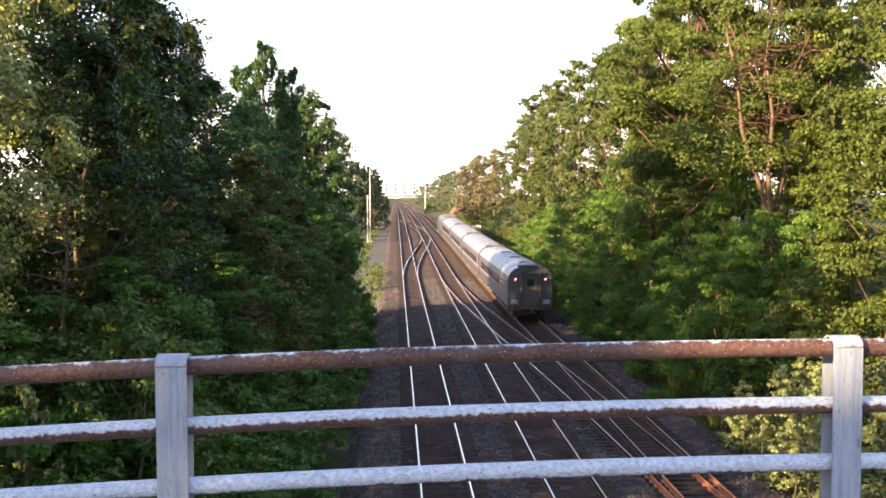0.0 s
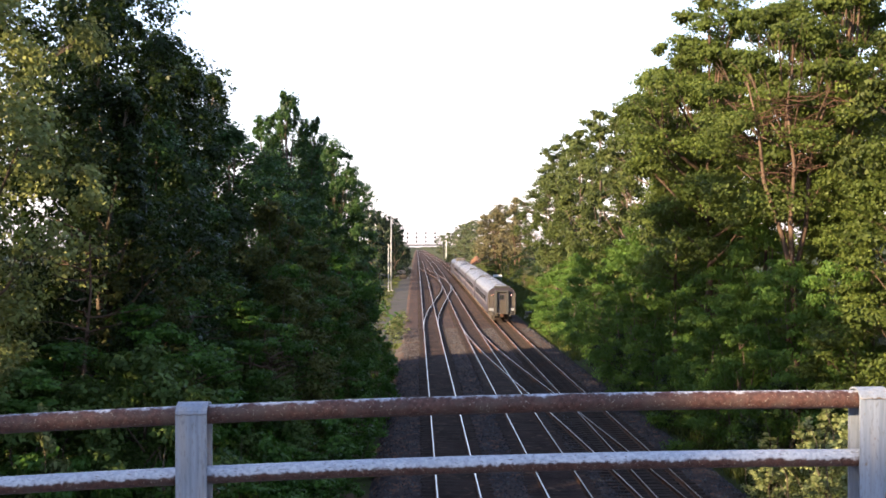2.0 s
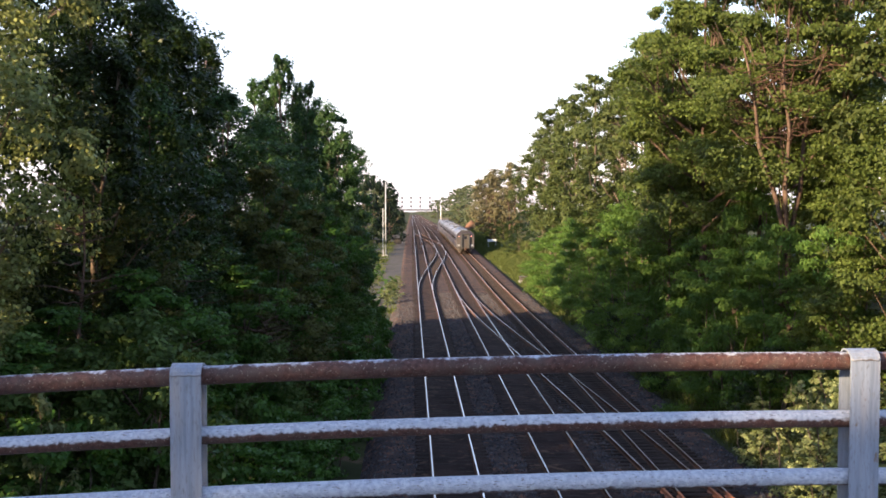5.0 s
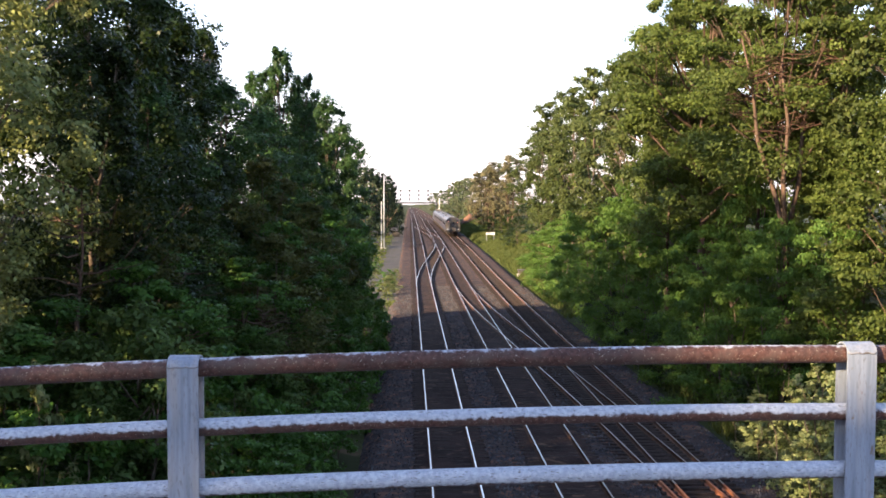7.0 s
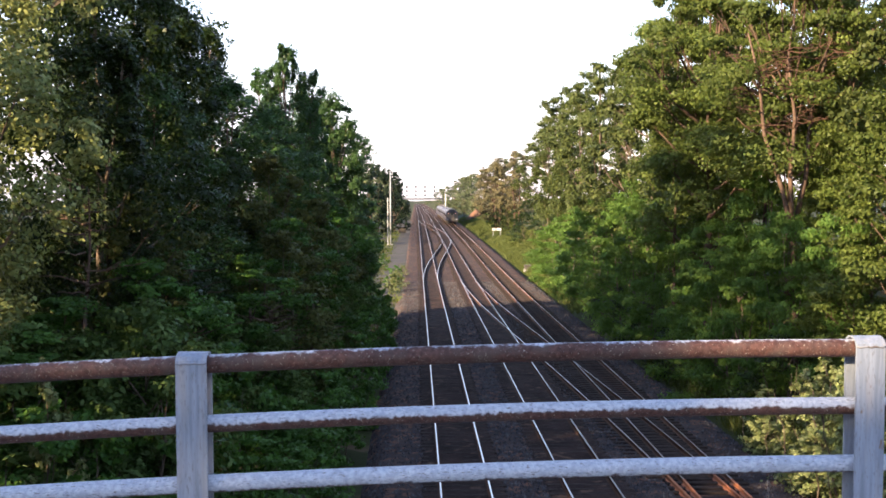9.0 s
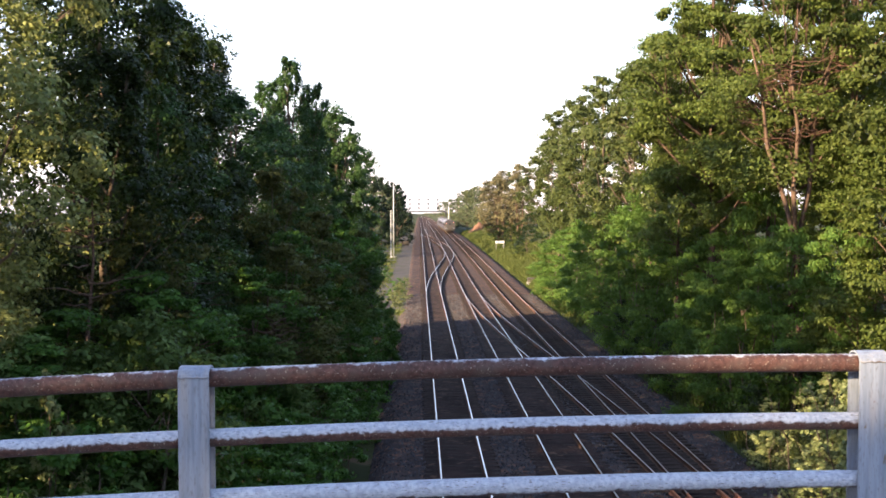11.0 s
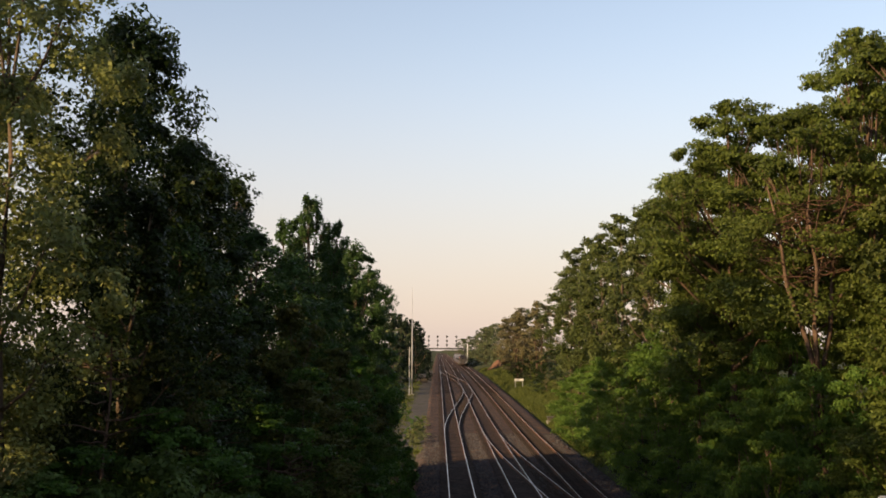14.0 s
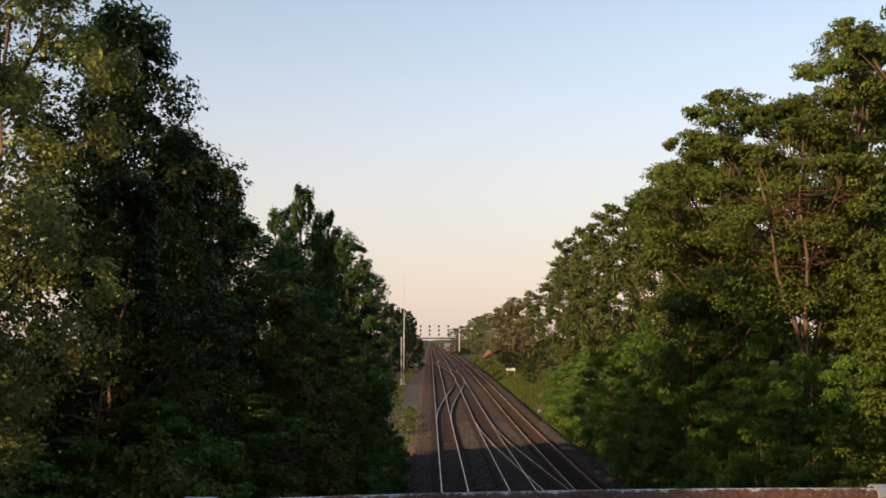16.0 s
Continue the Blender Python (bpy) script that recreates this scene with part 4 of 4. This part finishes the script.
def forked_dead_tree(x, y, seed):
    """A tall dying tree: a bare trunk forking into reddish stems, with a spreading head of dry twigs."""
    rng = random.Random(seed)
    root = tagged(empty("forked_dead_tree", pose(x, y, float(ground_z(x, y)) - 0.05)), "tall dying tree with forked reddish trunk and dry brown twigs", "tree")
    part("trunk", tube(B(), [(0, 0, -0.4), (0.05, 0, 2.5), (-0.05, 0.1, 5.0), (-0.1, 0, 7.2)], [0.22, 0.16, 0.15, 0.13], 9), BARK_RED, root, smooth=True)
    stems = (((-0.1, 0, 6.9), (-0.55, 0.2, 8.9), (-1.3, 0.3, 11.2), (-1.6, 0.2, 13.6), (-2.1, 0.1, 15.4)), ((-0.1, 0, 6.9), (-0.35, -0.2, 9.4), (-0.2, -0.3, 11.8), (-0.5, -0.2, 14.2), (-0.3, -0.2, 16.2)),
             ((-0.1, 0, 7.0), (0.5, 0.3, 9.4), (0.65, 0.3, 12.0), (1.2, 0.2, 14.2), (1.5, 0.2, 15.8)))
    for st in stems:
        part("fork", tube(B(), st, [0.12, 0.10, 0.085, 0.06, 0.03], 8), BARK_RED, root, smooth=True)
    for k in range(54):
        st = stems[k % 3]
        p = Vector(st[2]).lerp(Vector(st[3]), rng.uniform(-0.2, 1.5))
        a, ln = rng.uniform(0, math.tau), rng.uniform(1.0, 2.4)
        pts = [p]
        for q in range(4):
            p = p + Vector((math.cos(a) * ln / 4, math.sin(a) * ln / 4, rng.uniform(-0.25, 0.35) * ln / 3))
            a += rng.uniform(-0.4, 0.4)
            pts.append(p)
        bm = tube(B(), pts, [0.026, 0.022, 0.018, 0.013, 0.006], 5)
        for q in range(5):
            o = pts[1].lerp(pts[4], q / 5)
            w = o + Vector((rng.uniform(-0.6, 0.6), rng.uniform(-0.6, 0.6), rng.uniform(-0.2, 0.35)))
            tube(bm, [o, o.lerp(w, 0.5) + Vector((0, 0, 0.04)), w], [0.016, 0.012, 0.006], 4)
        part("limb", bm, DRY, root)


forked_dead_tree(16.0, 45.0, 4)


# ---- grass on the banks ----
def grass(name, label, x0, x1, y0, y1, n, tall, seed, patch=0.0):
    rng = np.random.default_rng(seed)
    tufts = max(n // 45, 1)
    cx, cy, cr = rng.uniform(x0, x1, tufts), rng.uniform(y0, y1, tufts), rng.uniform(0.15, 0.9, tufts)
    k = rng.integers(0, tufts, n)
    x, y = cx[k] + cr[k] * rng.standard_normal(n), cy[k] + cr[k] * rng.standard_normal(n)
    keep = (x > x0 - 0.3) & (x < x1 + 0.3) & (rng.uniform(size=n) > patch)
    x, y = x[keep], y[keep]
    z = ground_z(x, y)
    n = len(x)
    hgt = tall * rng.uniform(0.4, 1.2, n)
    a = rng.uniform(0, math.tau, n)
    w = 0.03 + 0.03 * rng.uniform(size=n) + 0.0002 * y
    v = np.empty((n, 3, 3))
    v[:, 0] = np.stack([x - w * np.cos(a), y - w * np.sin(a), z - 0.03], 1)
    v[:, 1] = np.stack([x + w * np.cos(a), y + w * np.sin(a), z - 0.03], 1)
    v[:, 2] = np.stack([x + 0.35 * hgt * rng.standard_normal(n), y + 0.35 * hgt * rng.standard_normal(n), z + hgt], 1)
    ob = raw(name, v.reshape(-1, 3).tolist(), np.arange(3 * n).reshape(-1, 3).tolist(), GRASS)
    tagged(ob, label, "grass", kind="stuff")


grass("grass", "tall yellow green grass on the sunlit bank", 12.8, 20, 26, 60, 26000, 0.55, 1)
grass("grass", "rough grass on the sunny bank slope", 12.7, 19, 85, 215, 64000, 0.55, 2)
grass("grass", "rough grass on the far bank slope", 12.8, 22, 215, 330, 22000, 0.7, 6)
grass("grass", "weeds on the shaded bank", -14, -3.2, 18, 90, 26000, 0.45, 3)
grass("grass", "low weeds round the gravel pad", -9, -2.6, 92, 240, 13000, 0.3, 4)
grass("grass", "green weeds along the edge of the ballast", -2.4, -0.9, 94, 135, 7000, 0.5, 5)


# ---- things beside the track ----
def antenna_mast():
    x, y = -4.25, 180
    z = float(ground_z(x, y))
    root = tagged(empty("radio_mast", pose(x, y, z)), "slim grey radio mast with a whip aerial", "mast")
    part("pole", rod(B(), (0, 0, -0.2), (0, 0, 12.4), 0.12, 0.09, 14), GREY_POLE, root, smooth=True)
    part("whip", tube(B(), [(0, 0, 12.4), (0.02, 0, 15), (0.0, 0, 18.0)], [0.045, 0.03, 0.018], 8), GREY_POLE, root, "thin whip aerial")
    part("conduit", rod(B(), (-0.45, 0.1, -0.2), (-0.45, 0.1, 8.0), 0.08, 0.08, 10), GREY_POLE, root)
    for k in range(4):
        part("bracket", box(B(), (-0.5, 0.02, 1.5 + k * 2), (0.1, 0.14, 1.58 + k * 2), 0.01), GREY_POLE, root)
    part("base", box(B(), (-0.6, -0.35, -0.3), (0.35, 0.35, 0.25), 0.03), CONCRETE, root)


def cabinet(x, y, w, h):
    root = tagged(empty("equipment_cabinet", pose(x, y, float(ground_z(x, y)) + 0.1)), "small grey trackside equipment cabinet", "cabinet")
    part("body", box(B(), (-w / 2, -0.4, 0.15), (w / 2, 0.4, h), 0.03), CAR_END, root)
    part("lid", box(B(), (-w / 2 - 0.06, -0.48, h), (w / 2 + 0.06, 0.48, h + 0.08), 0.02), CAR_END, root)
    part("door", box(B(), (-w / 2 + 0.08, -0.43, 0.25), (w / 2 - 0.08, -0.4, h - 0.1), 0.01), CAR_END, root)
    part("plinth", box(B(), (-w / 2 - 0.1, -0.5, -0.3), (w / 2 + 0.1, 0.5, 0.15), 0.02), CONCRETE, root)


def white_sign():
    x, y = 14.5, 193
    z = float(ground_z(x, y))
    root = tagged(empty("trackside_sign", pose(x, y, z)), "white board on two white posts on the bank", "sign")
    top = 9.05 - 72 / 1907 * 193 + 0.1 - z
    part("board", box(B(), (-0.8, -0.03, top - 0.42), (0.8, 0.03, top), 0.03), WHITE, root)
    for s in (-0.65, 0.65):
        part("post", box(B(), (s - 0.04, 0.03, -0.4), (s + 0.04, 0.11, top + 0.05), 0.01), GREY_POLE, root)


def white_post():
    x, y = 11.9, 433
    z = float(ground_z(x, y))
    root = tagged(empty("marker_pole", pose(x, y, z)), "pale wooden pole catching the sun", "pole")
    top = 9.05 - 10 / 1907 * 433 - z
    part("shaft", rod(B(), (0, 0, -0.3), (0, 0, top), 0.18, 0.14, 12), WHITE, root)
    part("cap", rod(B(), (0, 0, top), (0, 0, top + 0.12), 0.2, 0.05, 12), GREY_POLE, root)


def gantry():
    y = 540
    z = float(rail_z(y))
    root = tagged(empty("signal_gantry", pose(0, y, z)), "dark steel signal bridge spanning the tracks", "signal gantry")
    hb = 9.05 - 18 / 1907 * y - z
    for dz in (0.0, 0.42):
        part("chord", box(B(), (-9, -0.3, hb - 0.6 + dz), (13.5, 0.3, hb - 0.25 + dz), 0.02), SIGNAL_BLACK, root)
    for k in range(15):
        x = -9 + k * 1.5
        part("brace", rod(B(), (x, 0, hb - 0.4), (x + 1.5, 0, hb + 0.05), 0.07, 0.07, 6), SIGNAL_BLACK, root)
    for x in (-9, 13.5):
        part("leg", box(B(), (x - 0.25, -0.25, -1.2), (x + 0.25, 0.25, hb + 0.7), 0.02), SIGNAL_BLACK, root)
    for x in (-4.5, 0.0, 4.6, 9.3):
        head = part("signal_mast", rod(B(), (x, -0.3, hb + 0.3), (x, -0.3, hb + 6.4), 0.09, 0.09, 8), SIGNAL_BLACK, root)
        for k in range(3):
            zc = hb + 1.6 + k * 2.1
            part("signal_head", rod(B(), (x, -0.55, zc), (x, -0.4, zc), 0.55, 0.55, 16), SIGNAL_BLACK, head)


def relay_box():
    cabinet(13.1, 126, 0.7, 0.55)


antenna_mast()
cabinet(-2.9, 230, 1.7, 1.4)
relay_box()
white_sign()
white_post()
gantry()


def tie_pile(x, y, n, turn):
    root = tagged(empty("timber_pile", pose(x, y, float(ground_z(x, y)) + 0.1, 0, 0, turn)), "small pile of old timbers by the ballast", "timber pile")
    for k in range(n):
        part("timber", box(B(), (-1.2, -0.35 + 0.26 * (k % 3), 0.2 * (k // 3)), (1.2, -0.12 + 0.26 * (k % 3), 0.19 + 0.2 * (k // 3)), 0.015), TIE, root)


tie_pile(-2.6, 112, 5, 12)

# ---- the train ----
W2 = 1.525
SECTION = [(-W2, 1.05), (-W2, 2.75), (-1.47, 3.10), (-1.33, 3.38), (-1.05, 3.62), (-0.62, 3.78), (0, 3.84), (0.62, 3.78), (1.05, 3.62), (1.33, 3.38), (1.47, 3.10), (W2, 2.75), (W2, 1.05)]


def shell(bm, y0, y1, inset=0.0):
    a = [bm.verts.new((x * (1 - inset), y0, 1.05 + (z - 1.05) * (1 - inset * 0.6))) for x, z in SECTION]
    b = [bm.verts.new((x * (1 - inset), y1, 1.05 + (z - 1.05) * (1 - inset * 0.6))) for x, z in SECTION]
    k = len(SECTION)
    for i in range(k):
        bm.faces.new((a[i], a[(i + 1) % k], b[(i + 1) % k], b[i]))
    bm.faces.new(a[::-1])
    bm.faces.new(b)
    bmesh.ops.recalc_face_normals(bm, faces=bm.faces)
    return bm


def bogie(root, y):
    frame_ob = part("bogie", B(), UNDER, root)
    bm = bmesh.new()
    for s in (-1, 1):
        box(bm, (s * 1.0 - 0.09, y - 1.7, 0.42), (s * 1.0 + 0.09, y + 1.7, 0.72), 0.03)
        for w in (-1.3, 1.3):
            box(bm, (s * 1.02 - 0.14, y + w - 0.2, 0.28), (s * 1.02 + 0.14, y + w + 0.2, 0.62), 0.03)
    box(bm, (-1.0, y - 0.25, 0.45), (1.0, y + 0.25, 0.95), 0.04)
    bm.to_mesh(frame_ob.data)
    bm.free()
    for w in (-1.3, 1.3):
        wheelset = bmesh.new()
        rod(wheelset, (-0.9, y + w, 0.46), (0.9, y + w, 0.46), 0.08, 0.08, 10)
        for s in (-1, 1):
            rod(wheelset, (s * 0.69, y + w, 0.46), (s * 0.82, y + w, 0.46), 0.455, 0.455, 24)
        part("wheelset", wheelset, UNDER, frame_ob)


def car_end(root, y, out, rear):
    """One end of a car: door in its rubber frame, corner posts, grab irons, steps, lamps."""
    def at(lo, hi, bevel=0.01):
        ys = sorted((y + out * lo[1], y + out * hi[1]))
        return box(B(), (lo[0], ys[0], lo[2]), (hi[0], ys[1], hi[2]), bevel)
    end = part("end_wall", at((-1.4, 0.0, 1.12), (1.4, 0.03, 3.05)), CAR_END, root)
    for s in (-1, 1):
        part("diaphragm_side", at((s * 0.62 - 0.11, 0.03, 1.0), (s * 0.62 + 0.11, 0.30, 3.34), 0.03), BLACK, end)
        part("corner_post", at((s * 1.40 - 0.07, 0.0, 1.08), (s * 1.40 + 0.07, 0.06, 3.1), 0.02), CAR_END, end)
        part("grab_iron", rod(B(), (s * 0.95, y + out * 0.09, 1.5), (s * 0.95, y + out * 0.09, 2.3), 0.02, 0.02, 8), STAINLESS, end)
        part("ledge", at((s * 1.1 - 0.33, 0.03, 1.60), (s * 1.1 + 0.33, 0.12, 1.68), 0.01), STAINLESS, end, "pale horizontal ledge")
        part("marker_panel", at((s * 1.1 - 0.24, 0.03, 1.24), (s * 1.1 + 0.24, 0.07, 1.54), 0.01), GREY_POLE, end, "pale panel over the step")
        part("jumper_hose", tube(B(), [(s * 1.1, y + out * 0.1, 1.25), (s * 0.95, y + out * 0.25, 0.85), (s * 0.7, y + out * 0.2, 0.6)], [0.045, 0.045, 0.04], 8), BLACK, end)
        lamp = part("tail_lamp", rod(B(), (s * 1.02, y + out * 0.03, 2.92), (s * 1.02, y + out * 0.12, 2.92), 0.13, 0.11, 16), CAR_END, end)
        if rear:
            part("lens", rod(B(), (s * 1.02, y + out * 0.12, 2.92), (s * 1.02, y + out * 0.135, 2.92), 0.045, 0.04, 16), RED_LAMP, lamp, "lit lamp lens")
    part("diaphragm_top", at((-0.75, 0.03, 3.22), (0.75, 0.30, 3.42), 0.04), BLACK, end)
    part("roof_lip", at((-0.85, -0.25, 3.70), (0.85, 0.10, 3.90), 0.05), BLACK, end, "black roof edge")
    door = part("door", at((-0.50, 0.035, 1.10), (0.50, 0.09, 3.18), 0.02), CAR_END, end, "grey end door")
    part("door_frame", at((-0.30, 0.09, 2.38), (0.30, 0.105, 3.0), 0.01), STAINLESS, door)
    part("door_window", at((-0.23, 0.105, 2.45), (0.23, 0.112, 2.93), 0.005), GLASS, door, "dark door window")
    part("threshold", at((-0.72, 0.03, 0.92), (0.72, 0.32, 1.02), 0.02), UNDER, end)
    part("coupler", at((-0.16, 0.0, 0.62), (0.16, 0.75, 0.95), 0.05), RUST, root)
    part("end_sill", at((-1.45, -0.1, 0.80), (1.45, 0.02, 1.10), 0.02), UNDER, root)


def passenger_car(rear):
    L = 25.6
    root = tagged(empty("passenger_car"), "silver passenger coach with grey end door" + (" and lit tail lamps" if rear else ""), "railway car", group="cars of the train")
    part("body", shell(B(), 0.35, L - 0.35), STAINLESS, root)
    part("roof", shell_roof(0.32, L - 0.32), ROOF, root, "bright silver ribbed roof")
    for s in (-1, 1):
        xs = sorted((s * (W2 - 0.002), s * (W2 + 0.008)))
        part("window_band", box(B(), (xs[0], 1.2, 1.98), (xs[1], L - 1.2, 2.78), 0.002), CAR_BAND, root, "dark blue grey window band")
        xs = sorted((s * (W2 - 0.002), s * (W2 + 0.012)))
        part("stripe", box(B(), (xs[0], 0.6, 1.86), (xs[1], L - 0.6, 1.96), 0.002), STRIPE, root, "thin pale red and white stripe")
        for k in range(13):
            xs = sorted((s * (W2 + 0.006), s * (W2 + 0.016)))
            yy = 2.6 + k * 1.62
            part("window", box(B(), (xs[0], yy, 2.08), (xs[1], yy + 1.2, 2.68), 0.004), GLASS, root)
        for k in range(5):
            xs = sorted((s * W2, s * (W2 + 0.018)))
            part("rib", box(B(), (xs[0], 0.5, 1.15 + 0.13 * k), (xs[1], L - 0.5, 1.18 + 0.13 * k), 0.004), STAINLESS, root)
    for k, (a, b, w) in enumerate(((4.8, 7.6, 1.1), (8.3, 10.9, 1.2), (12, 14.4, 1.1), (15.2, 18.5, 1.2))):
        part("underfloor_box", box(B(), (-w, a, 0.45), (w, b, 1.04), 0.05), UNDER, root)
    for a in (3.6, 9.5, 16.0, 22.2):
        part("roof_vent", box(B(), (-0.35, a, 3.78), (0.35, a + 0.9, 3.93), 0.04), ROOF, root)
    bogie(root, 3.0)
    bogie(root, L - 3.0)
    car_end(root, 0.35, -1, rear)
    car_end(root, L - 0.35, 1, False)
    return root


def shell_roof(y0, y1):
    """The roof skin with cross seams, lying just over the body."""
    bm = B()
    prof = [(x * 1.006, z + 0.015) for x, z in SECTION[2:-2]]
    ys = [y0]
    while ys[-1] < y1 - 2.2:
        ys += [ys[-1] + 2.05, ys[-1] + 2.09, ys[-1] + 2.13]
    ys.append(y1)
    rows = []
    for i, y in enumerate(ys):
        lift = 0.03 if i % 3 == 2 else 0.0
        rows.append([bm.verts.new((x, y, z + lift)) for x, z in prof])
    for a, b in zip(rows, rows[1:]):
        for i in range(len(prof) - 1):
            bm.faces.new((a[i], b[i], b[i + 1], a[i + 1]))
    g = bmesh.ops.extrude_face_region(bm, geom=bm.faces[:])
    bmesh.ops.translate(bm, vec=(0, 0, -0.012), verts=[v for v in g["geom"] if isinstance(v, bmesh.types.BMVert)])
    bmesh.ops.recalc_face_normals(bm, faces=bm.faces)
    return bm


def locomotive():
    root = tagged(empty("locomotive"), "grey diesel locomotive leading the train", "locomotive", group="cars of the train")
    part("body", shell(B(), 0.4, 20.4), STAINLESS, root)
    for s in (-1, 1):
        xs = sorted((s * W2, s * (W2 + 0.012)))
        part("stripe", box(B(), (xs[0], 0.6, 1.7), (xs[1], 20, 2.1), 0.002), CAR_BAND, root)
        part("grille", box(B(), (xs[0], 2.0, 2.4), (xs[1], 8.5, 3.0), 0.002), UNDER, root)
    part("roof_hood", box(B(), (-0.9, 1.0, 3.7), (0.9, 9.0, 4.25), 0.12), UNDER, root, "dark raised roof with fans")
    part("fuel_tank", box(B(), (-1.2, 7.5, 0.3), (1.2, 12.5, 1.04), 0.1), UNDER, root)
    bogie(root, 3.4)
    bogie(root, 17.0)
    car_end(root, 0.4, -1, False)
    return root


tail = passenger_car(True)
coach = passenger_car(False)
train = [tail, coach, copy_thing(coach, pose(0, 0, 0)), copy_thing(coach, pose(0, 0, 0)), locomotive()]


def motions():
    for k, car in enumerate(train):
        rows = []
        for i in range(17):
            y = 72 + 21.0 * i + 0.115 * i * i + 26.0 * k
            z0, z1 = float(rail_z(y + 3)), float(rail_z(y + 22))
            a = math.degrees(math.atan2(z1 - z0, 19))
            rows.append((i, pose(T3, y, z0 - 3 * (z1 - z0) / 19, a, 0, 0)))
        walk(car, rows)


motions()
